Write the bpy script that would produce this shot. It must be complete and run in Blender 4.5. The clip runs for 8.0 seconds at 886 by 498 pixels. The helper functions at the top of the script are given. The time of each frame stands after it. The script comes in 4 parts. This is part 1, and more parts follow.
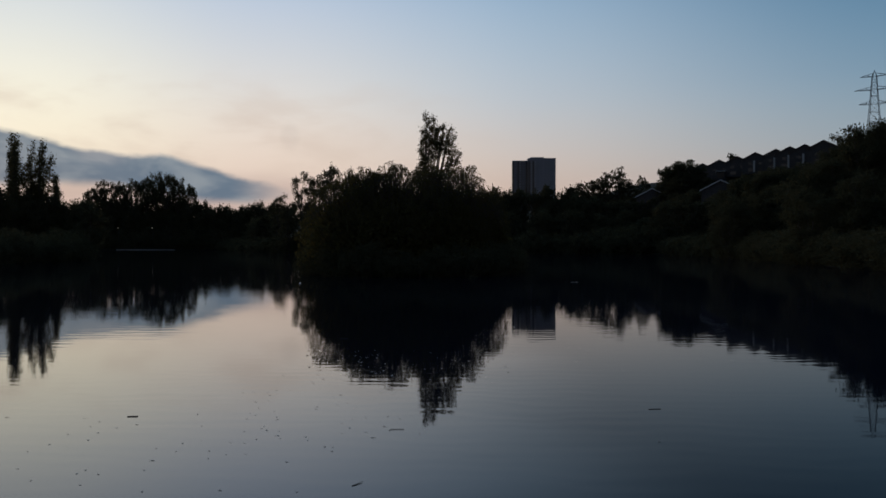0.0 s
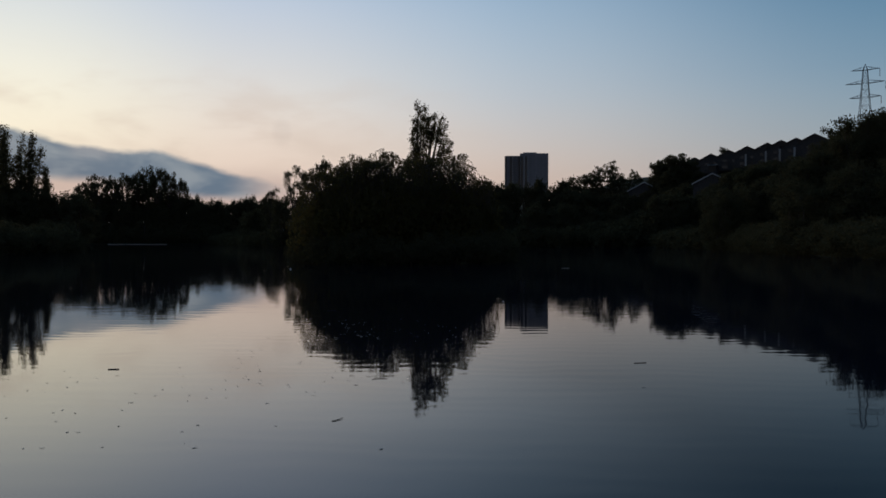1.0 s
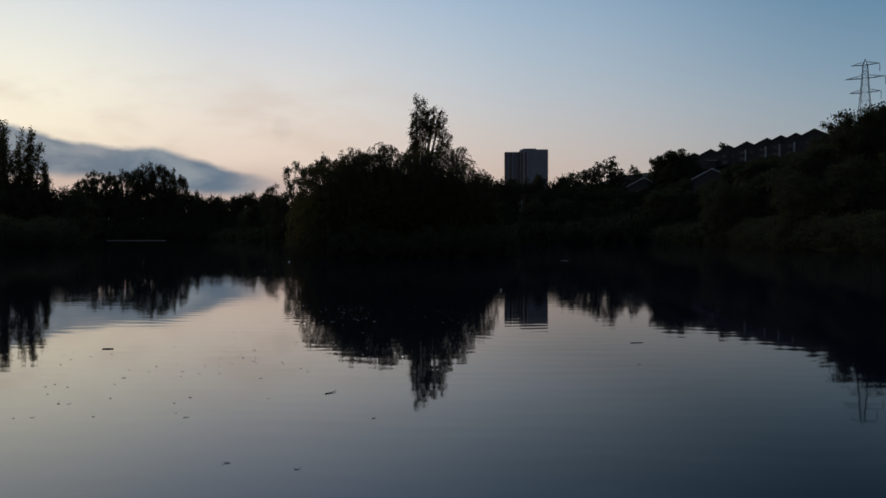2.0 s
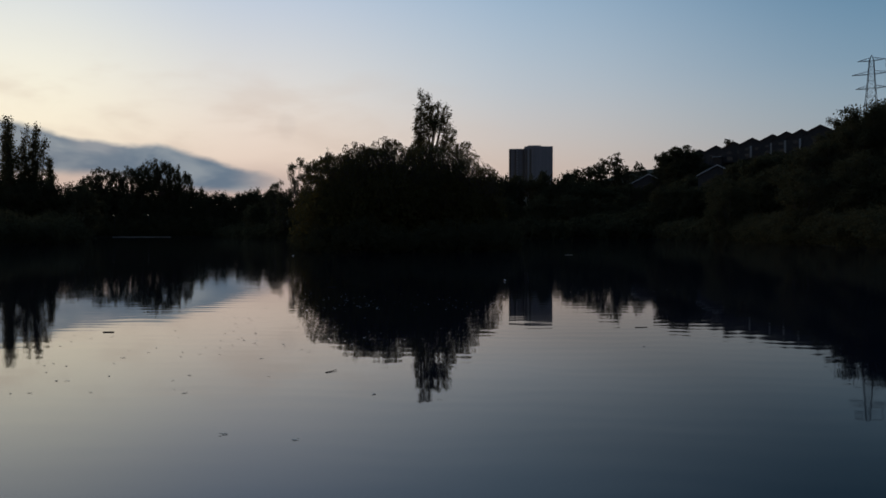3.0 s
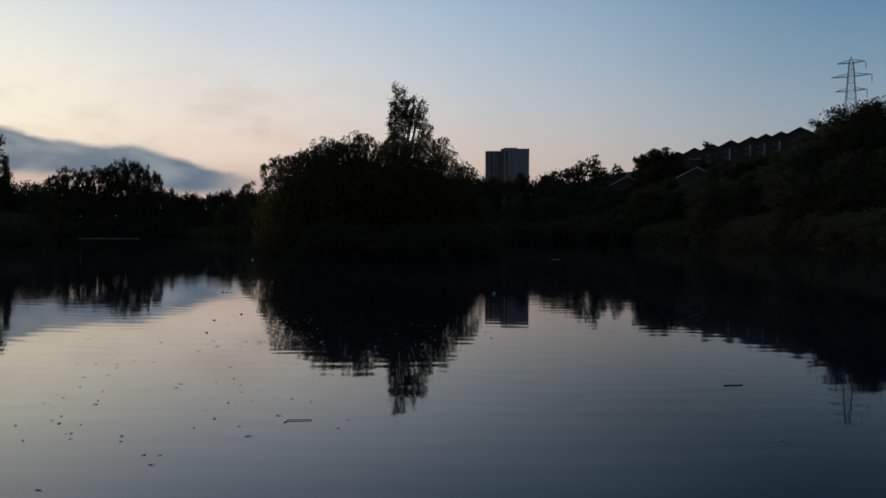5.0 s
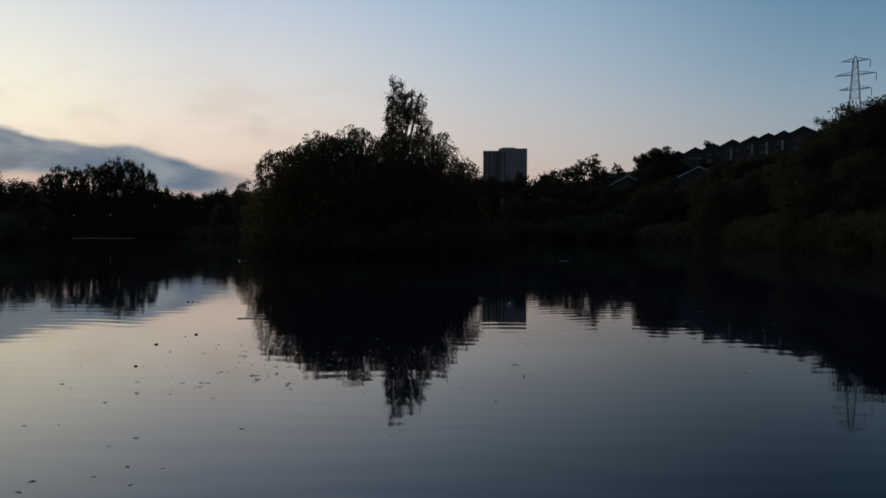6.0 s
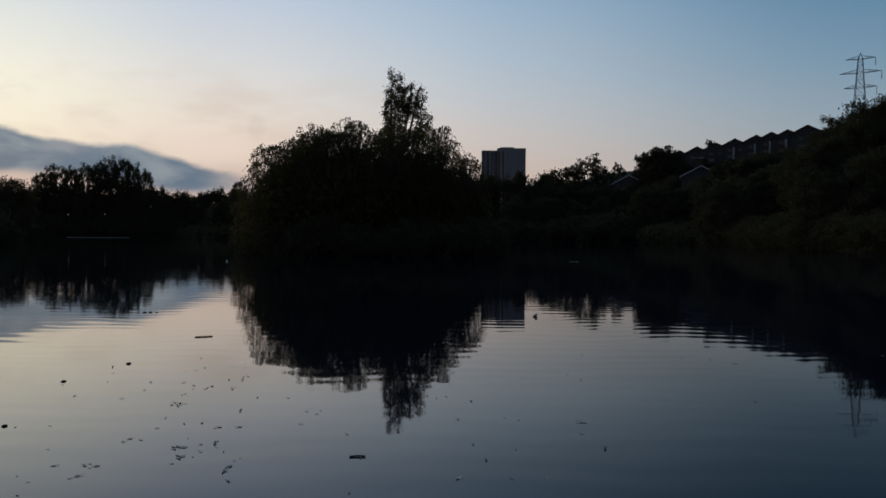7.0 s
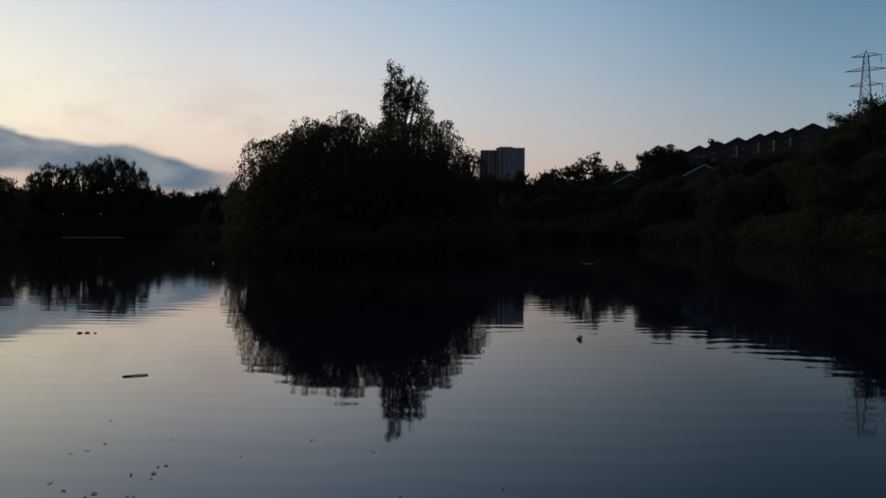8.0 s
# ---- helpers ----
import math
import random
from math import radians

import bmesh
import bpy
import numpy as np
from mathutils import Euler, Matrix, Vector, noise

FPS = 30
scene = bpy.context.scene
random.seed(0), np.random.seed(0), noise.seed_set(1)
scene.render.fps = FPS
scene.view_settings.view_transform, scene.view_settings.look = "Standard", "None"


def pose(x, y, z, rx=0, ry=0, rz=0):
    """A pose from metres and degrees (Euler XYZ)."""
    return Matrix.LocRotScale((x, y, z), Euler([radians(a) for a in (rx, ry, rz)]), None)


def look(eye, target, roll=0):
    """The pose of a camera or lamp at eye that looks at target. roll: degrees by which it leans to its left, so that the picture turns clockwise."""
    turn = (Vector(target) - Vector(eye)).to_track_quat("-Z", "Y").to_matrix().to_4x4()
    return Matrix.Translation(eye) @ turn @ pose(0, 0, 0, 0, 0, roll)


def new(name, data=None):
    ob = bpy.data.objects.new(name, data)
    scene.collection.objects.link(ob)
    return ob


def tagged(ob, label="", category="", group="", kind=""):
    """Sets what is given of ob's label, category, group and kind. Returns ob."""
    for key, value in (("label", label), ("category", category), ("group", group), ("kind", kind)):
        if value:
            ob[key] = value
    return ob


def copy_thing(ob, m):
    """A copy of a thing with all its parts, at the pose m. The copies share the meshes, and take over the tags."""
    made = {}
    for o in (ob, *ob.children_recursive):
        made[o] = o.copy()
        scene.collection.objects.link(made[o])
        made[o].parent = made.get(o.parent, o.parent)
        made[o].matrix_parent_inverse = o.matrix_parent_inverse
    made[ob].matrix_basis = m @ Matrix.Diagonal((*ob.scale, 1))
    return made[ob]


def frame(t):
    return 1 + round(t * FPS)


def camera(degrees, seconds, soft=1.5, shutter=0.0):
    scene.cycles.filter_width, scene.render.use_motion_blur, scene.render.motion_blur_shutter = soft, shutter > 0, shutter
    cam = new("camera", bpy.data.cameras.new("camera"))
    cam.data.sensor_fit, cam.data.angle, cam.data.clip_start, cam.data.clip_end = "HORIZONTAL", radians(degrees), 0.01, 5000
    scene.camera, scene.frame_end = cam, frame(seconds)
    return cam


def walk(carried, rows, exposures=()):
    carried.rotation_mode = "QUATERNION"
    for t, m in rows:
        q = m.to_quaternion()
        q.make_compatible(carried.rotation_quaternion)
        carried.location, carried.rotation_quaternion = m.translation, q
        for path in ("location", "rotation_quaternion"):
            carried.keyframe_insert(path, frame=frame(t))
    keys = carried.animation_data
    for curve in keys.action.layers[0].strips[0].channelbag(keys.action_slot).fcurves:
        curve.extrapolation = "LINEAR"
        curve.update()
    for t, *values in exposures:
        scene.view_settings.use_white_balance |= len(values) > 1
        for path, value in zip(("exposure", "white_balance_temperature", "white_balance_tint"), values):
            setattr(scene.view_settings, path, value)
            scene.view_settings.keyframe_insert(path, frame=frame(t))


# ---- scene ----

cam = camera(57.8, 8.0, soft=1.6)
# seconds, x, y, z, yaw, pitch, roll
PATH = [
    (0.0, 0.000, 0.000, 3.172, 0.000, -0.379, -0.026),
    (0.5, 0.070, 0.043, 2.572, -0.351, -0.520, 0.006),
    (1.0, 0.158, 0.104, 2.354, -0.510, -0.661, -0.004),
    (1.5, 0.208, 0.143, 2.207, -0.597, -0.767, 0.045),
    (3.0, 0.273, 0.279, 1.773, -0.199, -1.108, 0.018),
    (3.4, 0.278, 0.801, 1.757, -0.150, -1.102, -0.008),
    (3.5, 0.281, 1.052, 1.753, -0.340, -1.086, -0.033),
    (3.6, 0.285, 1.346, 1.746, -0.695, -0.990, -0.050),
    (3.7, 0.290, 1.673, 1.737, -1.015, -0.955, -0.060),
    (3.8, 0.295, 2.019, 1.729, -1.160, -0.945, -0.065),
    (4.0, 0.307, 2.723, 1.720, -1.434, -0.945, -0.074),
    (4.2, 0.318, 3.382, 1.732, -1.614, -0.940, -0.096),
    (4.5, 0.327, 4.336, 1.754, -1.760, -0.938, -0.118),
    (6.0, 0.232, 9.852, 1.740, -2.110, -0.929, -0.235),
    (6.5, 0.140, 11.748, 1.679, -2.189, -0.907, -0.262),
    (7.0, 0.078, 13.518, 1.668, -2.264, -0.927, -0.323),
    (7.5, -0.013, 15.289, 1.635, -2.330, -0.911, -0.302),
    (8.0, -0.097, 17.219, 1.659, -2.385, -0.929, -0.334),
]
walk(cam, [(t, pose(x, y, z, 90 + pitch, roll, yaw)) for t, x, y, z, yaw, pitch, roll in PATH])

# ---------------------------------------------------------------- world and sun
GLOW = -40.0  # compass bearing of the sunset glow, degrees clockwise from +y
world = bpy.data.worlds.new("dusk_sky")
scene.world = world
world.use_nodes = True
WN = world.node_tree
WN.nodes.clear()


def srgb(r, g, b):
    return tuple((v / 255 / 12.92) if v / 255 <= 0.04045 else ((v / 255 + 0.055) / 1.055) ** 2.4 for v in (r, g, b)) + (1.0,)


class Nodes:
    """Short hand for node trees."""

    def __init__(self, tree):
        self.tree = tree

    def add(self, kind, **values):
        n = self.tree.nodes.new(kind)
        for k, v in values.items():
            setattr(n, k, v)
        return n

    def put(self, socket, v):
        if isinstance(v, bpy.types.NodeSocket):
            self.tree.links.new(v, socket)
        elif v is not None:
            socket.default_value = v

    def math(self, op, a, b=None, c=None, clamp=False):
        n = self.add("ShaderNodeMath", operation=op, use_clamp=clamp)
        for i, v in enumerate((a, b, c)):
            self.put(n.inputs[i], v)
        return n.outputs[0]

    def mix(self, fac, a, b, blend="MIX"):
        n = self.add("ShaderNodeMix", data_type="RGBA", blend_type=blend)
        self.put(n.inputs[0], fac)
        self.put(n.inputs[6], a)
        self.put(n.inputs[7], b)
        return n.outputs[2]

    def ramp(self, fac, stops, ease="LINEAR"):
        n = self.add("ShaderNodeValToRGB")
        n.color_ramp.interpolation = ease
        e = n.color_ramp.elements
        while len(e) < len(stops):
            e.new(0.5)
        for el, (p, c) in zip(e, stops):
            el.position, el.color = p, c
        self.put(n.inputs[0], fac)
        return n.outputs[0]

    def span(self, v, a, b, c=0.0, d=1.0, kind="SMOOTHSTEP"):
        n = self.add("ShaderNodeMapRange", interpolation_type=kind)
        for i, x in enumerate((v, a, b, c, d)):
            self.put(n.inputs[i], x)
        return n.outputs[0]

    def noise(self, vec, scale, detail=4.0, rough=0.55, dist=0.0):
        n = self.add("ShaderNodeTexNoise")
        self.put(n.inputs["Vector"], vec)
        n.inputs["Scale"].default_value = scale
        n.inputs["Detail"].default_value = detail
        n.inputs["Roughness"].default_value = rough
        n.inputs["Distortion"].default_value = dist
        return n.outputs["Fac"]

    def mapping(self, vec, scale=(1, 1, 1), rot=(0, 0, 0)):
        n = self.add("ShaderNodeMapping")
        self.put(n.inputs["Vector"], vec)
        n.inputs["Scale"].default_value = scale
        n.inputs["Rotation"].default_value = rot
        return n.outputs[0]


w = Nodes(WN)
ray = w.add("ShaderNodeTexCoord").outputs["Generated"]
sep = w.add("ShaderNodeSeparateXYZ")
w.put(sep.inputs[0], ray)
bearing = w.math("MULTIPLY", w.math("ARCTAN2", sep.outputs[0], sep.outputs[1]), 57.2958)
height = w.math("MULTIPLY", w.math("ARCSINE", sep.outputs[2]), 57.2958)
turn = w.math("ABSOLUTE", w.math("SUBTRACT", w.math("FLOORED_MODULO", w.math("ADD", bearing, 180.0 - GLOW), 360.0), 180.0))
up = w.math("DIVIDE", height, 40.0, clamp=True)


def column(*stops):
    return w.ramp(up, [(el / 40, srgb(*c)) for el, c in stops], "B_SPLINE")


near_glow = column((0, (215, 189, 178)), (3, (230, 205, 192)), (6.5, (255, 244, 218)), (10.5, (248, 245, 229)), (14, (228, 232, 230)),
                   (18, (203, 214, 226)), (28, (147, 178, 214)), (40, (97, 137, 183)))
mid_left = column((0, (207, 179, 167)), (3.5, (224, 202, 188)), (6.5, (239, 220, 205)), (10, (230, 226, 220)), (14, (207, 214, 224)),
                  (18, (184, 202, 225)), (28, (126, 163, 207)), (40, (84, 124, 173)))
ahead = column((0, (202, 168, 154)), (3.5, (210, 185, 171)), (6.5, (210, 199, 192)), (10, (193, 201, 209)), (14, (174, 193, 211)),
               (18, (151, 180, 207)), (28, (100, 142, 183)), (40, (68, 105, 150)))
right = column((0, (170, 153, 147)), (4, (165, 163, 164)), (7, (149, 164, 174)), (11, (124, 154, 177)), (17, (83, 128, 161)),
               (28, (56, 98, 138)), (40, (44, 73, 112)))
behind = column((0, (116, 106, 102)), (6, (112, 108, 112)), (14, (94, 103, 121)), (28, (72, 92, 121)), (40, (58, 84, 117)))
sky = w.mix(w.span(turn, 12, 28), near_glow, mid_left)
sky = w.mix(w.span(turn, 26, 48), sky, ahead)
sky = w.mix(w.span(turn, 40, 72), sky, right)
sky = w.mix(w.span(turn, 68, 120), sky, behind)
# wisps of high cloud round the glow
flat = w.add("ShaderNodeCombineXYZ")
w.put(flat.inputs[0], w.math("MULTIPLY", bearing, 0.05))
w.put(flat.inputs[1], w.math("MULTIPLY", height, 0.14))
wisp = w.noise(flat.outputs[0], 2.7, 4.0, 0.5, 0.25)
wisp_mask = w.math("MULTIPLY", w.span(wisp, 0.42, 0.68), w.span(turn, 52, 22))
wisp_mask = w.math("MULTIPLY", wisp_mask, w.span(height, 13.5, 8.0))
sky = w.mix(w.math("MULTIPLY", wisp_mask, 0.4), sky, srgb(206, 186, 172))
# the grey-blue cloud bank low over the far woods: its upper and lower edge, in degrees, along the bearing
def edge(*stops):
    along = w.span(bearing, -60.0, -8.0, 0.0, 1.0, "LINEAR")
    grey = w.ramp(along, [((b + 60) / 52, (e / 10, e / 10, e / 10, 1)) for b, e in stops], "LINEAR")
    return w.math("MULTIPLY", grey, 10.0)


puff = w.add("ShaderNodeCombineXYZ")
w.put(puff.inputs[0], w.math("MULTIPLY", bearing, 0.16))
w.put(puff.inputs[1], w.math("MULTIPLY", height, 0.34))
billow = w.math("SUBTRACT", w.noise(puff.outputs[0], 2.2, 4.0, 0.5), 0.5)
top = edge((-60, 6.0), (-40, 7.7), (-29, 7.25), (-26.3, 6.8), (-24.2, 6.0), (-19.4, 6.0), (-17.5, 5.5), (-15.6, 5.1), (-13.6, 4.4), (-11.0, 3.9), (-9.0, 3.6))
foot = edge((-60, 3.0), (-30, 3.5), (-25.7, 3.85), (-22.7, 3.85), (-19.5, 3.3), (-16.8, 2.85), (-13.6, 2.8), (-10.0, 3.1))
top = w.math("ADD", top, w.math("MULTIPLY", billow, 0.9))
foot = w.math("ADD", foot, w.math("MULTIPLY", billow, 0.5))
bank = w.math("MULTIPLY", w.span(w.math("SUBTRACT", top, height), -0.15, 0.36), w.span(w.math("SUBTRACT", height, foot), -0.3, 0.5))
bank = w.math("MULTIPLY", bank, w.span(bearing, -9.5, -15.0))
bank = w.math("MULTIPLY", bank, w.span(bearing, -75.0, -50.0))
tone = w.noise(puff.outputs[0], 1.5, 3.0, 0.5, 0.3)
bank_tone = w.mix(w.span(tone, 0.38, 0.68), srgb(84, 111, 135), srgb(133, 147, 159))
# a paler gap between the two halves of the bank
pale = w.math("MULTIPLY", w.span(w.math("ABSOLUTE", w.math("ADD", bearing, 23.2)), 2.2, 0.4), w.span(w.math("SUBTRACT", top, height), 1.1, 0.0))
bank_tone = w.mix(w.math("MULTIPLY", pale, 0.45), bank_tone, srgb(178, 174, 176))
# dull pink haze under the bank, just over the far woods
haze = w.math("MULTIPLY", w.span(height, 5.4, 3.4), w.math("MULTIPLY", w.span(bearing, -5.0, -12.0), w.span(bearing, -60.0, -40.0)))
sky = w.mix(w.math("MULTIPLY", haze, 0.6), sky, srgb(186, 164, 160))
sky = w.mix(w.math("MULTIPLY", bank, 0.95), sky, bank_tone)
# one small stray wisp
stray = w.math("ADD", w.math("POWER", w.math("DIVIDE", w.math("ADD", bearing, 10.8), 0.7), 2.0), w.math("POWER", w.math("DIVIDE", w.math("SUBTRACT", height, 7.5), 0.9), 2.0))
sky = w.mix(w.math("MULTIPLY", w.span(stray, 1.6, 0.0), 0.08), sky, srgb(120, 112, 118))
# clear-air scattering of the low sun
air = w.add("ShaderNodeTexSky", sky_type="NISHITA", sun_disc=False)
air.sun_elevation, air.sun_rotation = radians(4.0), radians(GLOW)
lift = w.mix(1.0, air.outputs[0], (0.05, 0.05, 0.05, 1), "MULTIPLY")
sky = w.mix(0.06, sky, lift)
back = w.add("ShaderNodeBackground")
w.put(back.inputs[0], sky)
back.inputs[1].default_value = 1.0
w.put(w.add("ShaderNodeOutputWorld").inputs[0], back.outputs[0])

sun = new("sun", bpy.data.lights.new("sun", "SUN"))
sun.data.energy, sun.data.angle, sun.data.color = 0.25, radians(12), (1.0, 0.80, 0.62)
sun.matrix_world = look((300 * math.sin(radians(GLOW)), 300 * math.cos(radians(GLOW)), 48), (0, 0, 0))

# ---------------------------------------------------------------- materials


def material(name, rough=0.8, metal=0.0):
    m = bpy.data.materials.new(name)
    m.use_nodes = True
    n = Nodes(m.node_tree)
    b = m.node_tree.nodes["Principled BSDF"]
    b.inputs["Roughness"].default_value, b.inputs["Metallic"].default_value = rough, metal
    return m, n, b


def mottled(name, a, b, scale, rough=0.8, bump=0.02, metal=0.0, per=None, spec=0.3):
    """A surface between two colours at two scales, with a little relief."""
    m, n, p = material(name, rough, metal)
    at = n.add("ShaderNodeTexCoord").outputs["Object"]
    big = n.noise(at, scale, 3.0)
    fine = n.noise(at, scale * 9, 4.0)
    mixed = n.math("ADD", n.math("MULTIPLY", big, 0.6), n.math("MULTIPLY", fine, 0.4))
    if per == "island":
        mixed = n.math("ADD", n.math("MULTIPLY", mixed, 0.5), n.math("MULTIPLY", n.add("ShaderNodeNewGeometry").outputs["Random Per Island"], 0.5))
    if per == "object":
        mixed = n.math("ADD", n.math("MULTIPLY", mixed, 0.5), n.math("MULTIPLY", n.add("ShaderNodeObjectInfo").outputs["Random"], 0.5))
    n.put(p.inputs["Base Color"], n.mix(n.span(mixed, 0.3, 0.7), (*a, 1), (*b, 1)))
    p.inputs["Specular IOR Level"].default_value = spec
    if bump:
        bn = n.add("ShaderNodeBump")
        bn.inputs["Distance"].default_value = bump
        n.put(bn.inputs["Height"], fine)
        n.put(p.inputs["Normal"], bn.outputs[0])
    return m


LEAF = mottled("willow_leaves", (0.048, 0.050, 0.018), (0.074, 0.072, 0.026), 0.25, 0.85, 0, per="island", spec=0.02)
LEAF_DARK = mottled("broad_leaves", (0.056, 0.058, 0.032), (0.069, 0.070, 0.038), 0.25, 0.85, 0, per="island", spec=0.03)
LEAF_POPLAR = mottled("poplar_leaves", (0.035, 0.042, 0.016), (0.070, 0.072, 0.028), 0.25, 0.7, 0, per="island", spec=0.06)
for leafy, glow in [(LEAF, (0.150, 0.105, 0.032, 1)), (LEAF_DARK, (0.085, 0.068, 0.030, 1)), (LEAF_POPLAR, (0.170, 0.125, 0.060, 1))]:
    # thin leaves let some of the light behind them through
    tree_nodes = leafy.node_tree
    ending = [n for n in tree_nodes.nodes if n.type == "OUTPUT_MATERIAL"][0]
    skin = [n for n in tree_nodes.nodes if n.type == "BSDF_PRINCIPLED"][0]
    thin = tree_nodes.nodes.new("ShaderNodeBsdfTranslucent")
    thin.inputs["Color"].default_value = glow
    both = tree_nodes.nodes.new("ShaderNodeMixShader")
    both.inputs[0].default_value = 0.4
    tree_nodes.links.new(skin.outputs[0], both.inputs[1])
    tree_nodes.links.new(thin.outputs[0], both.inputs[2])
    tree_nodes.links.new(both.outputs[0], ending.inputs[0])
BARK = mottled("bark", (0.05, 0.040, 0.030), (0.11, 0.09, 0.07), 1.5, 0.95, 0.03, spec=0.1)
EARTH = mottled("grass_and_earth", (0.020, 0.022, 0.012), (0.045, 0.042, 0.022), 0.12, 0.95, 0.06, spec=0.1)
BRICK = mottled("dark_brown_brick", (0.038, 0.034, 0.033), (0.062, 0.054, 0.050), 1.2, 0.9, 0.01)
PALE_STRIP = mottled("pale_render", (0.30, 0.28, 0.26), (0.42, 0.40, 0.37), 0.8, 0.85, 0.005)
TILE = mottled("concrete_roof_tiles", (0.055, 0.045, 0.042), (0.10, 0.080, 0.072), 1.4, 0.8, 0.02)
PANEL = mottled("concrete_cladding", (0.20, 0.19, 0.195), (0.27, 0.255, 0.26), 0.08, 0.8, 0.01)
PANEL_DARK = mottled("dark_brick_cladding", (0.14, 0.125, 0.125), (0.19, 0.17, 0.165), 0.08, 0.85, 0.01)
PALE_CONCRETE = mottled("pale_concrete", (0.30, 0.29, 0.28), (0.42, 0.41, 0.40), 0.5, 0.85, 0.01)
STEEL = mottled("weathered_steel", (0.045, 0.048, 0.052), (0.085, 0.09, 0.095), 0.7, 0.7, 0.0, metal=0.15)
CERAMIC = mottled("brown_ceramic", (0.09, 0.045, 0.03), (0.13, 0.07, 0.05), 2.0, 0.3, 0.0)
DEAD_LEAF = mottled("dead_leaf", (0.16, 0.12, 0.08), (0.50, 0.43, 0.32), 14.0, 0.6, 0.001, per="object")
# paler than DEAD_LEAF: the sky's glint on raised leaves is put into the colour
PALE_LEAF = mottled("pale_dry_plant", (0.28, 0.25, 0.19), (0.55, 0.51, 0.42), 14.0, 0.45, 0.001, per="object")
TWIG = mottled("wet_wood", (0.035, 0.024, 0.016), (0.09, 0.06, 0.04), 9.0, 0.6, 0.003)
PLASTIC = mottled("scuffed_white_plastic", (0.50, 0.46, 0.39), (0.64, 0.60, 0.52), 12.0, 0.6, 0.001)
RUST = mottled("brown_plastic", (0.13, 0.080, 0.048), (0.22, 0.135, 0.080), 12.0, 0.5, 0.001)
TINTED = mottled("tinted_glazing", (0.16, 0.155, 0.165), (0.22, 0.21, 0.215), 0.5, 0.5, 0.0)
GLASS, gn, gp = material("dark_window_glass", 0.08)
gp.inputs["Base Color"].default_value = (0.02, 0.025, 0.03, 1)
LIT, ln, lp = material("lit_lamp_glass", 0.3)
lp.inputs["Base Color"].default_value = (0.9, 0.85, 0.7, 1)
lp.inputs["Emission Color"].default_value = (1.0, 0.9, 0.72, 1)
lp.inputs["Emission Strength"].default_value = 0.32

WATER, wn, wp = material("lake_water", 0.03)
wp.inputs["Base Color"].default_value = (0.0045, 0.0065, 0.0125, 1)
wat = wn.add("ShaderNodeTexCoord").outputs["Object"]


def wave_train(length, turn, warp):
    """Long-crested ripples of that wavelength, in metres, and heading, in degrees."""
    n = wn.add("ShaderNodeTexWave", wave_type="BANDS", bands_direction="Y", wave_profile="SIN")
    wn.put(n.inputs["Vector"], wn.mapping(wat, (1, 1, 1), (0, 0, radians(turn))))
    n.inputs["Scale"].default_value = 0.31416 / length
    n.inputs["Distortion"].default_value = warp
    n.inputs["Detail"].default_value = 1.0
    n.inputs["Detail Scale"].default_value = 1.0
    return n.outputs["Fac"]


ripple = wn.noise(wn.mapping(wat, (0.75, 1.8, 1.0)), 1.0, 1.0, 0.4, 0.3)
swell = wn.noise(wn.mapping(wat, (0.10, 0.30, 1.0), (0, 0, 0.15)), 1.0, 2.0, 0.5, 0.3)
patch = wn.span(wn.noise(wn.mapping(wat, (0.06, 0.10, 1.0)), 1.0, 2.0), 0.35, 0.65, 0.35, 1.0)
train = wn.math("ADD", wn.math("MULTIPLY", wave_train(0.60, 4, 6.5), 0.00075), wn.math("MULTIPLY", wave_train(0.95, -5, 7.0), 0.00035))
# ripples strengthen with distance up the lake, graded to fit the camera's view
across = wn.add("ShaderNodeSeparateXYZ")
wn.put(across.inputs[0], wat)
train = wn.math("MULTIPLY", train, wn.span(across.outputs[1], 6.0, 28.0, 0.45, 1.05, "LINEAR"))
waves = wn.math("ADD", wn.math("MULTIPLY", wn.math("ADD", train, wn.math("MULTIPLY", ripple, 0.0013)), patch), wn.math("MULTIPLY", swell, 0.0010))
# IOR raised westward: paints in a brighter mirror on the left, darker on the right
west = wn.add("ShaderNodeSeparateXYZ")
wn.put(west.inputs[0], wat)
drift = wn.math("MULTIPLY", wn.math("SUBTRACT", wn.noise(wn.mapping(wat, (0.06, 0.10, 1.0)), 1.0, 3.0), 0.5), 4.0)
sheen_grade = wn.span(wn.math("ADD", west.outputs[0], drift), 4.0, -5.5)
wn.put(wp.inputs["IOR"], wn.math("ADD", 1.105, wn.math("MULTIPLY", sheen_grade, 0.54)))
wb = wn.add("ShaderNodeBump")
wb.inputs["Distance"].default_value = 1.0
wn.put(wb.inputs["Height"], waves)
wn.put(wp.inputs["Normal"], wb.outputs[0])

# ---------------------------------------------------------------- mesh helpers


def part(name, bm, mat, parent=None, label=""):
    """Links a bmesh as one mesh object under a thing or part."""
    me = bpy.data.meshes.new(name)
    bm.to_mesh(me)
    bm.free()
    return part_mesh(name, me, mat, parent, label)


def part_mesh(name, me, mat, parent=None, label=""):
    if not me.materials:
        me.materials.append(mat)
    ob = new(name, me)
    ob.parent = parent
    if label:
        tagged(ob, label)
    return ob


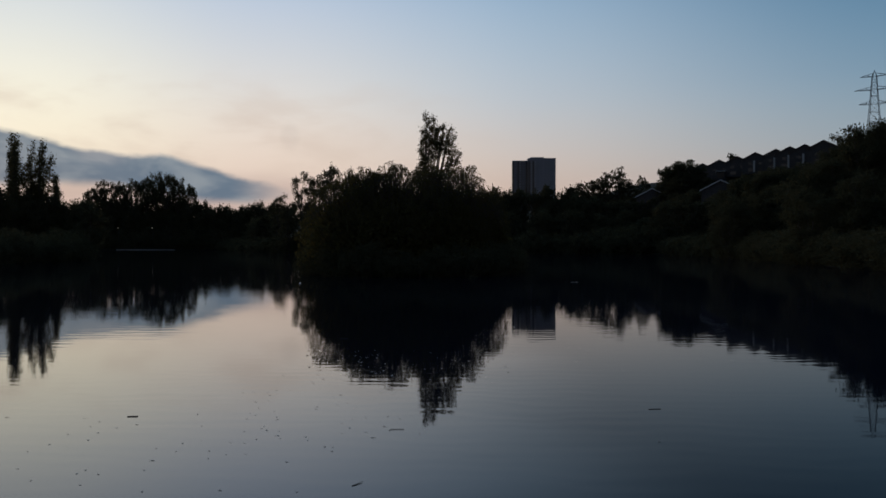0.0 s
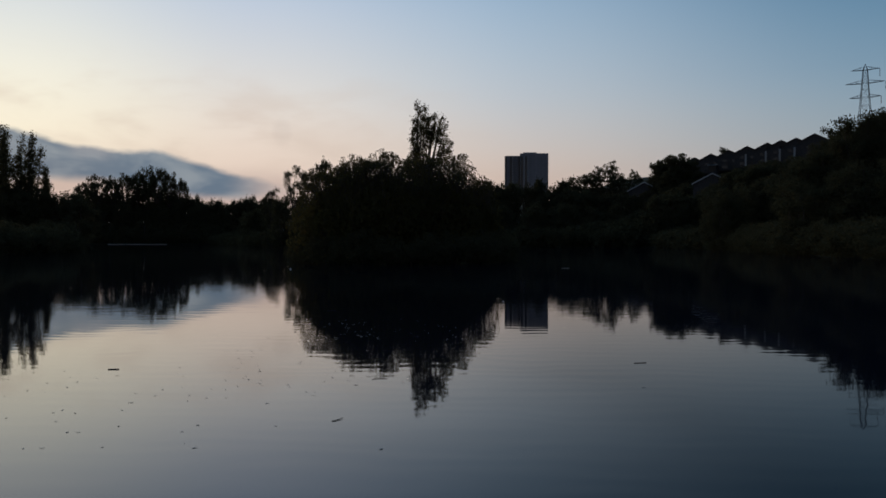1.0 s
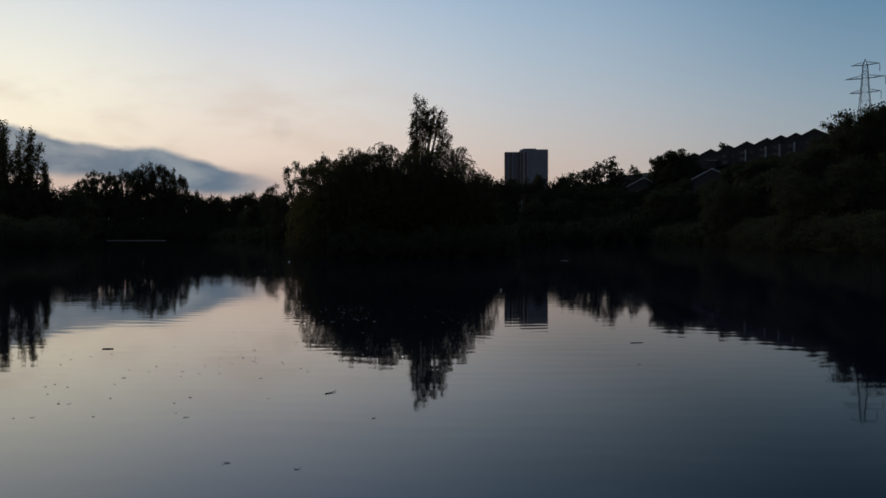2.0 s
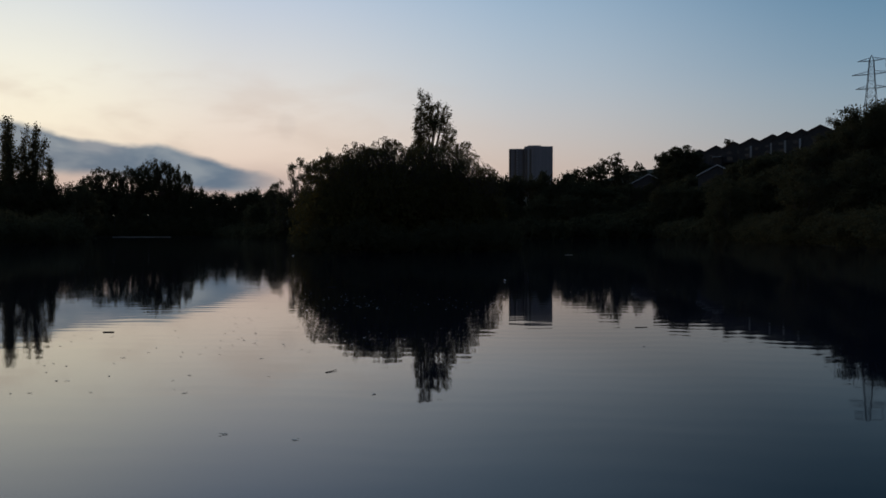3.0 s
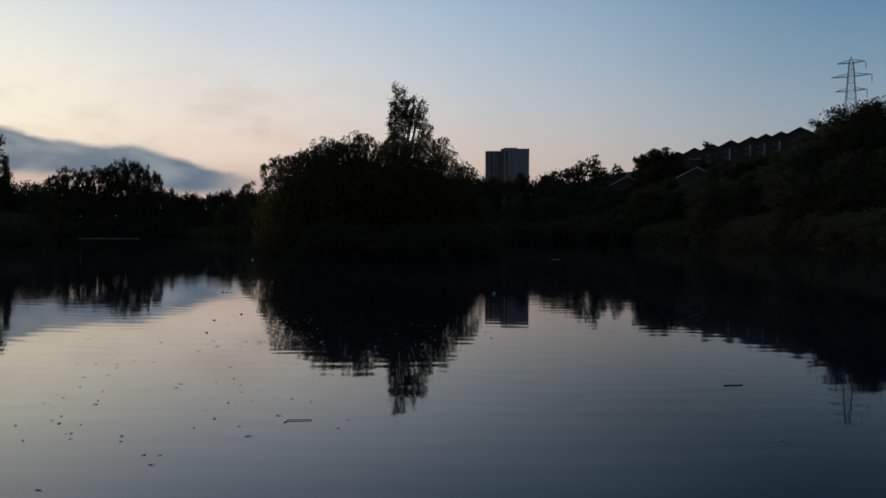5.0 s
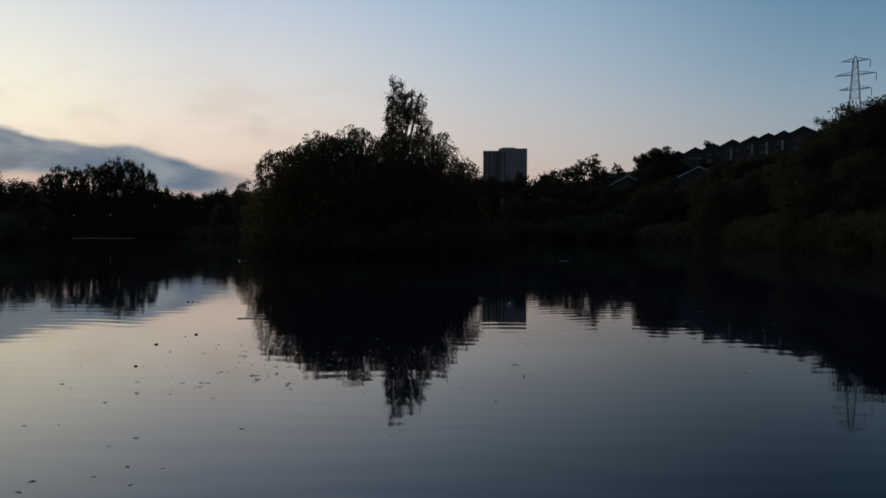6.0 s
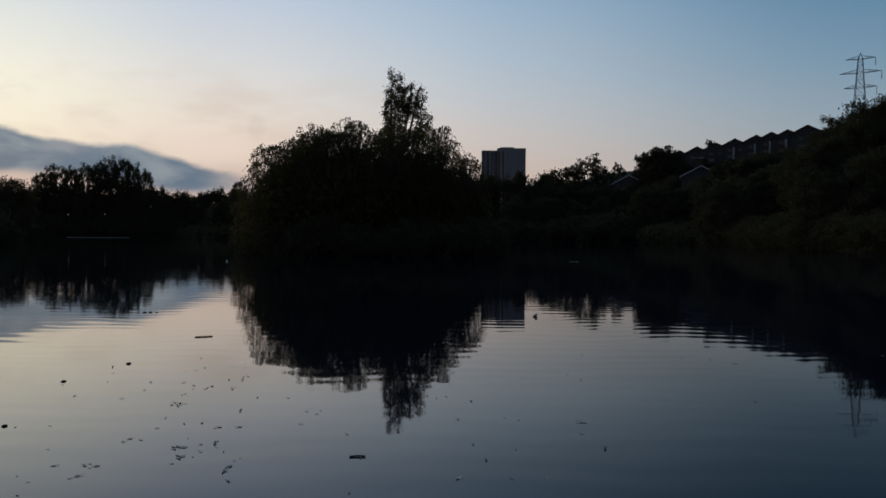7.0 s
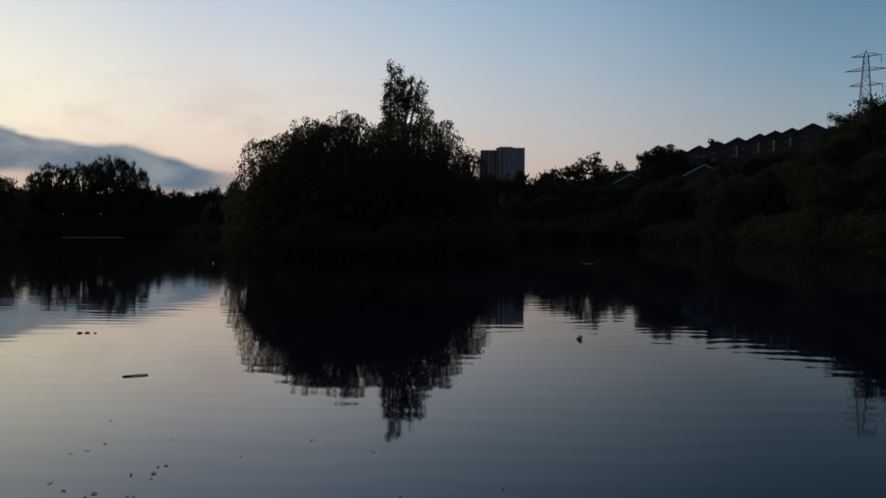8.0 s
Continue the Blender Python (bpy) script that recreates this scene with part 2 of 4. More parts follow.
def box(bm, a, b, bevel=0.0):
    """An axis-parallel block from corner a to corner b."""
    m = Matrix.Translation([(p + q) / 2 for p, q in zip(a, b)]) @ Matrix.Diagonal([abs(q - p) for p, q in zip(a, b)] + [1])
    made = bmesh.ops.create_cube(bm, size=1, matrix=m)
    if bevel:
        edges = list({e for v in made["verts"] for e in v.link_edges})
        bmesh.ops.bevel(bm, geom=edges, offset=bevel, segments=1, affect="EDGES")


def limb(bm, p, q, r0, r1, n=6):
    """A tapered round length from p to q."""
    p, q = Vector(p), Vector(q)
    d = q - p
    rot = d.to_track_quat("Z", "Y").to_matrix().to_4x4()
    bmesh.ops.create_cone(bm, cap_ends=True, segments=n, radius1=r0, radius2=r1, depth=d.length, matrix=Matrix.Translation((p + q) / 2) @ rot)


def leaf_mesh(name, centres, size, rng, droop=0.0, sides=4, slim=0.6):
    """One small pointed leaf spray for each centre, turned at random."""
    n = len(centres)
    a = rng.normal(size=(n, 3))
    a[:, 2] -= droop * 2.5
    a /= np.linalg.norm(a, axis=1)[:, None]
    b = np.cross(a, rng.normal(size=(n, 3)))
    b /= np.linalg.norm(b, axis=1)[:, None] + 1e-9
    s = size * rng.uniform(0.6, 1.35, (n, 1))
    c = np.asarray(centres)
    if sides == 4:
        v = np.stack([c - a * s, c + b * s * slim, c + a * s, c - b * s * slim], 1)
    else:
        v = np.stack([c - a * s * 0.8 + b * s * 0.75, c + a * s, c - a * s * 0.8 - b * s * 0.75], 1)
    v = v.reshape(-1, 3)
    me = bpy.data.meshes.new(name)
    me.vertices.add(sides * n)
    me.vertices.foreach_set("co", v.astype(np.float32).ravel())
    me.loops.add(sides * n)
    me.loops.foreach_set("vertex_index", np.arange(sides * n, dtype=np.int32))
    me.polygons.add(n)
    me.polygons.foreach_set("loop_start", np.arange(0, sides * n, sides, dtype=np.int32))
    me.polygons.foreach_set("loop_total", np.full(n, sides, dtype=np.int32))
    me.update(calc_edges=True)
    me.validate()
    return me


def in_blobs(blobs, count, rng, shell=0.55):
    """Points in a set of ellipsoids, denser towards their skin."""
    vol = np.array([b[3] * b[4] * b[5] for b in blobs]) ** 0.75
    pick = rng.choice(len(blobs), count, p=vol / vol.sum())
    bl = np.array(blobs)[pick]
    d = rng.normal(size=(count, 3))
    d /= np.linalg.norm(d, axis=1)[:, None]
    r = shell + (1 - shell) * rng.uniform(0, 1, (count, 1)) ** 0.7
    return bl[:, :3] + d * r * bl[:, 3:]


def tree(name, label, blobs, leaves, size, leaf_mat, trunk, seed, clusters=160, spread=0.5, shell=0.5, droop=0.0, category="tree", group="", crown_label="", twigs=90):
    """trunk: height at which the crown's limbs fork, foot radius, lean x, lean y."""
    rng = np.random.default_rng(seed)
    root = tagged(new(name), label, category, group)
    fork, rad, lx, ly = trunk
    hubs = in_blobs(blobs, clusters, rng, shell)
    hubs[:, 2] = np.maximum(hubs[:, 2], 0.15)
    bm = bmesh.new()
    top = Vector((lx, ly, fork))
    mid = top * 0.5 + Vector((rng.normal() * rad, rng.normal() * rad, 0))
    limb(bm, (0, 0, -0.3), mid, rad * 1.25, rad * 0.95, 8)
    limb(bm, mid, top, rad * 0.95, rad * 0.7, 8)
    bole = part("trunk", bm, BARK, root)
    bm = bmesh.new()
    boughs = []
    for b in blobs:
        tip = Vector(b[:3]) + Vector((0, 0, b[5] * 0.35))
        bend = top.lerp(tip, 0.5) + Vector(rng.normal(size=3)) * 0.12 * (tip - top).length * 0.5
        limb(bm, top, bend, rad * 0.62, rad * 0.36, 6)
        limb(bm, bend, tip, rad * 0.36, rad * 0.12, 5)
        boughs += [bend, tip, bend.lerp(tip, 0.5)]
    for h in hubs[:twigs]:
        h = Vector(h)
        near = min(boughs, key=lambda q: (q - h).length)
        limb(bm, near, h, rad * 0.13, rad * 0.035, 4)
    part("branchwork", bm, BARK, bole)
    pick = rng.integers(0, clusters, leaves)
    pts = hubs[pick] + rng.normal(size=(leaves, 3)) * spread * np.array([1, 1, 0.8])
    if droop:
        pts[:, 2] -= np.abs(rng.normal(size=leaves)) * droop
    pts[:, 2] = np.maximum(pts[:, 2], 0.05 + rng.uniform(0, 0.3, leaves))
    root["tall"] = float(np.percentile(pts[:, 2], 99.7))
    part_mesh("crown", leaf_mesh("crown", pts, size, rng, 1.0 if droop else 0.0, 4 if droop else 3), leaf_mat, root, crown_label)
    return root


def bare(x, y, z=0.0, s=1.0, turn=0.0, sz=None):
    """A pose with a scale: s across, sz up."""
    return pose(x, y, z, 0, 0, turn) @ Matrix.Diagonal((s, s, s if sz is None else sz, 1))


# ---------------------------------------------------------------- the ground and the lake
SHORE = [(-70, -90), (-62, 40), (-64, 110), (-70, 152), (-92, 196), (-150, 290), (-192, 370), (-186, 399), (-112, 400), (-84, 362), (-66, 308),
         (-40, 290), (0, 272), (40, 256), (62, 236), (68, 195), (60, 150), (52, 110), (48, 60), (52, -90)]


def shore_distance(x, y):
    """Metres outside the lake's edge, negative on the water."""
    best, inside, n = 1e9, False, len(SHORE)
    for i in range(n):
        (x0, y0), (x1, y1) = SHORE[i], SHORE[(i + 1) % n]
        dx, dy = x1 - x0, y1 - y0
        k = max(0.0, min(1.0, ((x - x0) * dx + (y - y0) * dy) / (dx * dx + dy * dy)))
        best = min(best, math.hypot(x - x0 - k * dx, y - y0 - k * dy))
        if (y0 > y) != (y1 > y) and x < x0 + (y - y0) / dy * dx:
            inside = not inside
    return -best if inside else best


def smooth(v, a, b):
    k = max(0.0, min(1.0, (v - a) / (b - a)))
    return k * k * (3 - 2 * k)


def ground_height(x, y):
    s = shore_distance(x, y)
    isle = 1 - math.hypot((x + 3.5) / 11.0, (y - 89) / 14)
    if s < 0:
        z = max(-2.0, s * 0.3 - 0.35)
        return max(z, min(0.45, isle * 2.2)) if isle > -0.9 else z
    z = -0.35 + 1.2 * smooth(s, 0, 6) + 0.2 * noise.noise((x * 0.05, y * 0.05, 0))
    hill = smooth(x + 0.12 * (y - 250), 42, 130) * smooth(y, 20, 170) * 28 * smooth(s, 0, 45)
    hill *= 1 - 0.6 * smooth(y, 330, 600)
    far = 25 * smooth(y, 460, 850) - 10 * smooth(y, 1200, 3000)
    wood = 8 * smooth(s, 5, 70) * smooth(y, 330, 430)
    return z + hill + max(far, wood) + 2.0 * smooth(s, 20, 200)


def ground():
    def axis(lo, hi, step, far):
        a = list(np.arange(lo, hi + step, step))
        k, out = step, []
        while a[-1] < far:
            k *= 1.4
            a.append(a[-1] + k)
        k = step
        while a[0] > -far:
            k *= 1.4
            a.insert(0, a[0] - k)
        return a

    xs, ys = axis(-210, 170, 5.0, 3000), axis(-100, 460, 5.0, 3000)
    verts = [(x, y, ground_height(x, y)) for y in ys for x in xs]
    w_ = len(xs)
    faces = [(j * w_ + i, j * w_ + i + 1, (j + 1) * w_ + i + 1, (j + 1) * w_ + i) for j in range(len(ys) - 1) for i in range(w_ - 1)]
    me = bpy.data.meshes.new("ground")
    me.from_pydata(verts, [], faces)
    for p in me.polygons:
        p.use_smooth = True
    return tagged(part_mesh("ground", me, EARTH), "dark rough grass and earth banks round the lake", "ground", kind="structure")


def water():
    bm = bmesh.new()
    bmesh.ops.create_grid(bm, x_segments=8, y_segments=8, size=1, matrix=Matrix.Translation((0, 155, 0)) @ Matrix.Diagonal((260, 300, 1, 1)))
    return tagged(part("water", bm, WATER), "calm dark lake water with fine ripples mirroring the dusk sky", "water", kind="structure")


ground()
water()

# ---------------------------------------------------------------- the island
ISLE = "trees on the island"


def stand(root, x, y, turn=0.0, sink=0.1):
    root.matrix_basis = pose(x, y, ground_height(x, y) - sink, 0, 0, turn)
    return root


def thread_mesh(name, paths, radius):
    """Thin three-sided twigs, one along each path of points."""
    n, k, _ = paths.shape
    ring = np.array([(math.cos(q), math.sin(q), 0) for q in (0.3, 2.4, 4.5)])
    thin = radius * np.linspace(1.0, 0.4, k)
    v = (paths[:, :, None, :] + ring[None, None] * thin[None, :, None, None]).reshape(-1, 3)
    faces = []
    for i in range(n):
        for j in range(k - 1):
            o = (i * k + j) * 3
            faces += [(o + q, o + (q + 1) % 3, o + 3 + (q + 1) % 3, o + 3 + q) for q in range(3)]
    me = bpy.data.meshes.new(name)
    me.from_pydata(v.tolist(), [], faces)
    return me


def willow(x, y, height, r, seed, withes=620, lace=0.74, label="wide rounded willow hanging low over the lake edge"):
    """A steep-sided dome of arching withes; inside lace times its radius the leaves close up."""
    rng = np.random.default_rng(seed + 100)
    h = height
    root = tagged(new("willow_tree"), label, "tree", ISLE)
    lift = np.array([0, 0, h * 0.2])

    def dome(n, low):
        a, u = rng.uniform(0, 2 * math.pi, n), rng.uniform(low, 1, n) ** 0.85
        th = u * math.pi / 2
        lump = np.array([1 + 0.16 * noise.noise((math.cos(p) * 1.9 + seed, math.sin(p) * 1.9, q * 3.4)) for p, q in zip(a, u)])
        flat_r = r * np.cos(th) ** 0.72 * lump
        return np.stack([flat_r * np.cos(a), flat_r * np.sin(a), h * np.sin(th) ** 0.78 * lump], 1), a

    bm = bmesh.new()
    limb(bm, (0, 0, -0.3), (0.2, -0.1, h * 0.18), 0.42, 0.34, 8)
    limb(bm, (0.2, -0.1, h * 0.18), (0.3, -0.2, h * 0.34), 0.34, 0.26, 8)
    bole = part("trunk", bm, BARK, root)
    skin, a = dome(withes, 0.12)
    turn_ = a + rng.normal(size=withes) * 1.1
    out = np.stack([np.cos(turn_), np.sin(turn_), np.zeros(withes)], 1)
    reach = rng.uniform(0.35, 1.05, (withes, 1)) * min(1.0, r / 4)
    rise = np.array([0, 0, 1.0])
    inner = lift + (skin - lift) * 0.62
    path = np.stack([inner, lift + (skin - lift) * 0.86 + rng.normal(size=(withes, 3)) * 0.10, skin + rise * reach * rng.uniform(-0.05, 0.22, (withes, 1)),
                     skin + out * reach * 0.5 - rise * reach * 0.15, skin + out * reach * 0.8 - rise * reach * rng.uniform(0.4, 1.1, (withes, 1))], 1)
    bm = bmesh.new()
    fork = Vector((0.3, -0.2, h * 0.34))
    for i in range(0, withes, max(1, withes // 26)):
        tip = Vector(inner[i])
        bend = fork.lerp(tip, 0.5) + Vector(rng.normal(size=3)) * 0.25
        limb(bm, fork, bend, 0.17, 0.10, 6)
        limb(bm, bend, tip, 0.10, 0.035, 5)
    boughs = part("branchwork", bm, BARK, bole)
    part_mesh("twig_spray", thread_mesh("twig_spray", path, 0.016), BARK, boughs)
    per = 11
    k = rng.uniform(0.7, 4.0, (withes, per))
    j = np.minimum(k.astype(int), 3)
    f = (k - j)[:, :, None]
    row_ = np.arange(withes)[:, None]
    on = path[row_, j] * (1 - f) + path[row_, j + 1] * f
    outer = on.reshape(-1, 3) + rng.normal(size=(withes * per, 3)) * 0.055
    core, _ = dome(withes * 17, 0.0)
    closed = np.interp(core[:, 2] / h, [0.45, 0.85], [0.95, lace])
    core = lift + (core - lift) * (0.45 + (closed - 0.45) * rng.uniform(0, 1, len(core)) ** 0.7)[:, None] + rng.normal(size=core.shape) * 0.12
    hang, _ = dome(withes * 6, 0.0)
    hang = hang[hang[:, 2] < h * 0.62] * np.array([0.97, 0.97, 1])
    pts = np.concatenate([outer, hang + rng.normal(size=hang.shape) * 0.15])
    pts[:, 2] = np.maximum(pts[:, 2], 0.05 + rng.uniform(0, 0.3, len(pts)))
    core[:, 2] = np.maximum(core[:, 2], 0.05 + rng.uniform(0, 0.3, len(core)))
    crown = part_mesh("crown", leaf_mesh("crown", pts, 0.105, rng, 0.7, 4, 0.42), LEAF, root)
    part_mesh("inner_leaves", leaf_mesh("inner_leaves", core, 0.20, rng, 0.5, 4, 0.6), LEAF, crown)
    tall = float(np.percentile(pts[:, 2], 99.5))
    root.matrix_basis = bare(x, y, ground_height(x, y) - 0.15, 1.0, 0, (height + 0.15 - ground_height(x, y)) / tall)
    return root


willow(-9.4, 82, 9.6, 5.3, 11, 700)
willow(-5.0, 81, 11.0, 5.6, 12, 900)
willow(-7.5, 80.5, 10.7, 3.6, 18, 430)
willow(-0.6, 84, 11.2, 5.2, 13, 820)
willow(2.2, 86, 11.5, 3.3, 14, 420, 0.6, "slender willow with thin see-through upper twigs")
willow(4.9, 88, 9.2, 2.6, 15, 330, 0.6, "small thin-crowned willow at the island's tip")
willow(-7.5, 92, 9.3, 5.2, 16, 520)
willow(1.2, 95, 9.0, 5.0, 17, 520)


def fringe(src_list):
    for i in range(30):
        a = 2 * math.pi * i / 30
        x, y = -3.5 + 10.6 * math.cos(a), 89 + 13.4 * math.sin(a)
        plant(src_list, x + dice.uniform(-0.4, 0.4), y + dice.uniform(-0.4, 0.4), dice.uniform(2.2, 3.6), dice.uniform(0.55, 0.8), "shrubs round the island")


def poplar(name, label, h, seed, stems, leaves, size, group="", clump=0.17, side=0.45):
    """Upright poplar: each stem is foot height, tip x, tip y, tip height, breadth and where along it the leaves begin."""
    rng = np.random.default_rng(seed)
    root = tagged(new(name), label, "tree", group)
    bm = bmesh.new()
    limb(bm, (0, 0, -0.3), (0, 0, h * 0.35), h * 0.018, h * 0.013, 8)
    limb(bm, (0, 0, h * 0.35), (0, 0, h * 0.9), h * 0.013, h * 0.003, 7)
    hubs, weight = [], []
    for f, tx, ty, tz, br, bare_to in stems:
        foot, tip = Vector((0, 0, f)), Vector((tx, ty, tz))
        knee = Vector((tx * 0.62, ty * 0.62, f + (tz - f) * 0.42))
        limb(bm, foot, knee, h * 0.0075, h * 0.005, 6)
        limb(bm, knee, tip, h * 0.005, h * 0.0012, 5)
        n = int(3 + (tz - f) * (1 - bare_to) * 1.9 * (20 / h))
        for i in range(n):
            k = bare_to + (1 - bare_to) * (i + rng.uniform(0, 1)) / n
            p = foot.lerp(knee, k / 0.42) if k < 0.42 else knee.lerp(tip, (k - 0.42) / 0.58)
            wide = br * (1.0 if k < 0.85 else 0.75)
            a = rng.uniform(0, 6.28)
            q = p + Vector((math.cos(a) * wide, math.sin(a) * wide, 0)) * rng.uniform(0.25, 1.0) + Vector((0, 0, rng.uniform(0.1, side)))
            limb(bm, p, q, h * 0.0018, h * 0.0006, 4)
            hubs.append(q)
            weight.append(rng.uniform(0.5, 1.5))
        hubs.append(tip)
        weight.append(0.5)
    part("trunk", bm, BARK, root)
    hubs, weight = np.array([tuple(q) for q in hubs]), np.array(weight)
    pick = rng.choice(len(hubs), leaves, p=weight / weight.sum())
    wide = clump * (0.75 + 0.5 * weight[pick])[:, None]
    pts = hubs[pick] + rng.normal(size=(leaves, 3)) * np.array([1, 1, 1.15]) * wide
    part_mesh("crown", leaf_mesh("crown", pts, size, rng), LEAF_POPLAR, root)
    return root


ISLE_STEMS = [(3, 0.1, 0.0, 18.7, 0.42, 0.47), (4, -0.3, 0.3, 17.2, 0.34, 0.45), (4, 0.95, 0.2, 18.5, 0.36, 0.60), (5, 0.45, -0.3, 18.2, 0.42, 0.50), (4, -0.45, -0.3, 15.8, 0.32, 0.5),
              (7, 2.3, 0.0, 17.8, 0.45, 0.68), (7, 1.55, 0.5, 17.4, 0.45, 0.70), (7, 1.25, -0.4, 17.0, 0.40, 0.78), (7, 2.95, 0.3, 17.2, 0.50, 0.68), (8, 3.5, -0.2, 16.2, 0.45, 0.68),
              (8, 2.7, -0.5, 16.0, 0.50, 0.70), (8, 2.0, -0.5, 16.3, 0.50, 0.66), (7, 1.7, 0.3, 15.4, 0.35, 0.78), (8, 4.25, 0.0, 14.2, 0.36, 0.66), (8, 3.5, 0.5, 14.5, 0.50, 0.66), (8, 3.3, -0.6, 13.4, 0.50, 0.6),
              (6, -0.9, 0.3, 12.8, 0.45, 0.5), (6, -1.2, -0.2, 12.0, 0.4, 0.5)]
stand(poplar("poplar_tree", "tall upright poplar with an open see-through crown on the island", 19.0, 21, [(f, a, b, c - 0.3, d, e) for f, a, b, c, d, e in ISLE_STEMS], 13500, 0.092, ISLE, 0.165), -2.15, 100)

# ---------------------------------------------------------------- kinds of trees for the shores


def round_tree(seed, label, leaves, size, airy=0.5, low=2.0, twigs=40):
    """Broad-leaved tree one could stand anywhere: about 12 m high, 8 m wide; low: where its crown begins."""
    rng = np.random.default_rng(seed + 300)
    blobs = [(0, 0, (12 + low) / 2, 2.9, 2.9, (11.5 - low) / 2)]
    for i in range(11):
        a = i * 2.4 + rng.uniform(0, 1)
        z = low + (10.6 - low) * ((i + rng.uniform(0, 1)) / 11)
        k = rng.uniform(1.8, 2.8) * (1.1 if z < 8.5 else 0.55)
        q = rng.uniform(1.1, 1.9)
        blobs.append((k * math.cos(a), k * math.sin(a), z, q, q, min(q, 12 - z, max(0.8, z - low + 0.6))))
    return tree("broadleaf_tree", label, blobs, leaves, size, LEAF_DARK, (max(2.0, low), 0.26, 0.2, 0.1), seed, 200, 0.34, airy, twigs=twigs)


def shrub(seed, label, leaves, size):
    rng = np.random.default_rng(seed + 500)
    blobs = [(0, 0, 2.2, 2.6, 2.6, 2.2)]
    for i in range(7):
        a = i * 0.9 + rng.uniform(0, 0.6)
        q = rng.uniform(1.0, 1.6)
        blobs.append((1.9 * math.cos(a), 1.9 * math.sin(a), rng.uniform(0.7, 3.0), q, q, q))
    return tree("shrub", label, blobs, leaves, size, LEAF_DARK, (1.0, 0.12, 0.1, 0.0), seed, 110, 0.34, 0.5, category="bush", twigs=25)


def clumpy_tree(seed, label, leaves, size, low=3.0, wide=3.4, full=1.0, flat=0.62):
    """Open tree whose leaves stand in separate rounded clumps; about 12 m high."""
    rng = np.random.default_rng(seed + 700)
    blobs = []
    for i in range(30):
        u = (i + rng.uniform(0, 1)) / 30
        a = i * 2.4 + rng.uniform(0, 0.8)
        th = math.asin(u)
        k = rng.uniform(0.55, 0.95)
        q = rng.uniform(0.75, 1.25) * full
        z = low + 0.6 + (10.6 - low) * math.sin(th) * (0.55 + 0.45 * k) * rng.uniform(0.9, 1.06)
        blobs.append((wide * math.cos(th) ** 0.6 * k * math.cos(a), wide * math.cos(th) ** 0.6 * k * math.sin(a), z, q, q, q * flat))
    return tree("broadleaf_tree", label, blobs, leaves, size, LEAF_DARK, (low, 0.24, 0.2, 0.1), seed, 300, 0.22, 0.45, twigs=70)


OAK = "dark broad-leaved tree in the woods by the lake"
BUSH = "dense dark shrub on the lake bank"
FOREST = [round_tree(31, OAK, 4300, 0.21), round_tree(32, OAK, 4300, 0.21), round_tree(33, OAK, 4000, 0.21, 0.6, 2.5), round_tree(35, OAK, 4300, 0.21, 0.5, 1.5)]
TALL = [clumpy_tree(36, OAK, 4600, 0.15, 6.4, 4.3, 1.05, 0.45), clumpy_tree(37, OAK, 4600, 0.15, 6.0, 4.0, 1.05, 0.45), clumpy_tree(46, OAK, 4600, 0.15, 5.4, 3.8, 1.1, 0.45)]
OPEN = [clumpy_tree(47, OAK, 5600, 0.125, 2.6, 3.4, 1.1, 0.45), clumpy_tree(48, OAK, 5600, 0.125, 3.2, 3.7, 1.1, 0.45), clumpy_tree(49, OAK, 5600, 0.125, 2.2, 3.3, 1.1, 0.45)]
DENSE = [clumpy_tree(50, OAK, 7000, 0.16, 2.0, 3.4, 1.45), clumpy_tree(51, OAK, 7000, 0.16, 1.6, 3.7, 1.5)]
NEAR = [round_tree(38, OAK, 13000, 0.125), round_tree(39, OAK, 13000, 0.125, 0.6)]
SHRUBS = [shrub(41, BUSH, 1450, 0.235), shrub(42, BUSH, 1450, 0.235)]
NEAR_SHRUBS = [shrub(44, BUSH, 3600, 0.13), shrub(45, BUSH, 3600, 0.13)]
used = set()
dice = random.Random(5)


def plant(kinds, x, y, top, wide=None, group="", label=""):
    """Sets one of the kinds at x, y so that its top reaches the height top."""
    z = ground_height(x, y) - 0.25
    fresh = [k for k in kinds if k.name not in used]
    src = fresh[0] if fresh else dice.choice(kinds)
    sz = max(2.0, top - z) / src["tall"]
    s = wide if wide else max(0.55 * sz, min(sz, 1.25)) * dice.uniform(0.9, 1.2)
    m = bare(x, y, z, s, dice.uniform(0, 360), sz)
    if src.name in used:
        ob = copy_thing(src, m @ Matrix.Diagonal([1 / v for v in src.scale] + [1]))
    else:
        used.add(src.name)
        ob, src.matrix_basis = src, m
    return tagged(ob, label, "", group)


def row(kinds, a, b, count, jitter=2.0, group="", droptop=2.0, wide=None):
    """Trees in a belt from a to b, each (x, y, height of the tops)."""
    for i in range(count):
        k = (i + 0.5) / count
        x, y, t = (p + (q - p) * k for p, q in zip(a, b))
        plant(kinds, x + dice.uniform(-jitter, jitter), y + dice.uniform(-jitter, jitter), t - dice.uniform(0, droptop), wide, group)


fringe(NEAR_SHRUBS)
# undergrowth between the island's trees
for x, y, top in [(-4, 88, 8.3), (-6.8, 87.5, 7.8), (-1.6, 90, 8.2), (-9.5, 86.5, 6.4), (1.2, 90, 7.5)]:
    plant(NEAR_SHRUBS, x, y, top, 1.25, "shrubs round the island")
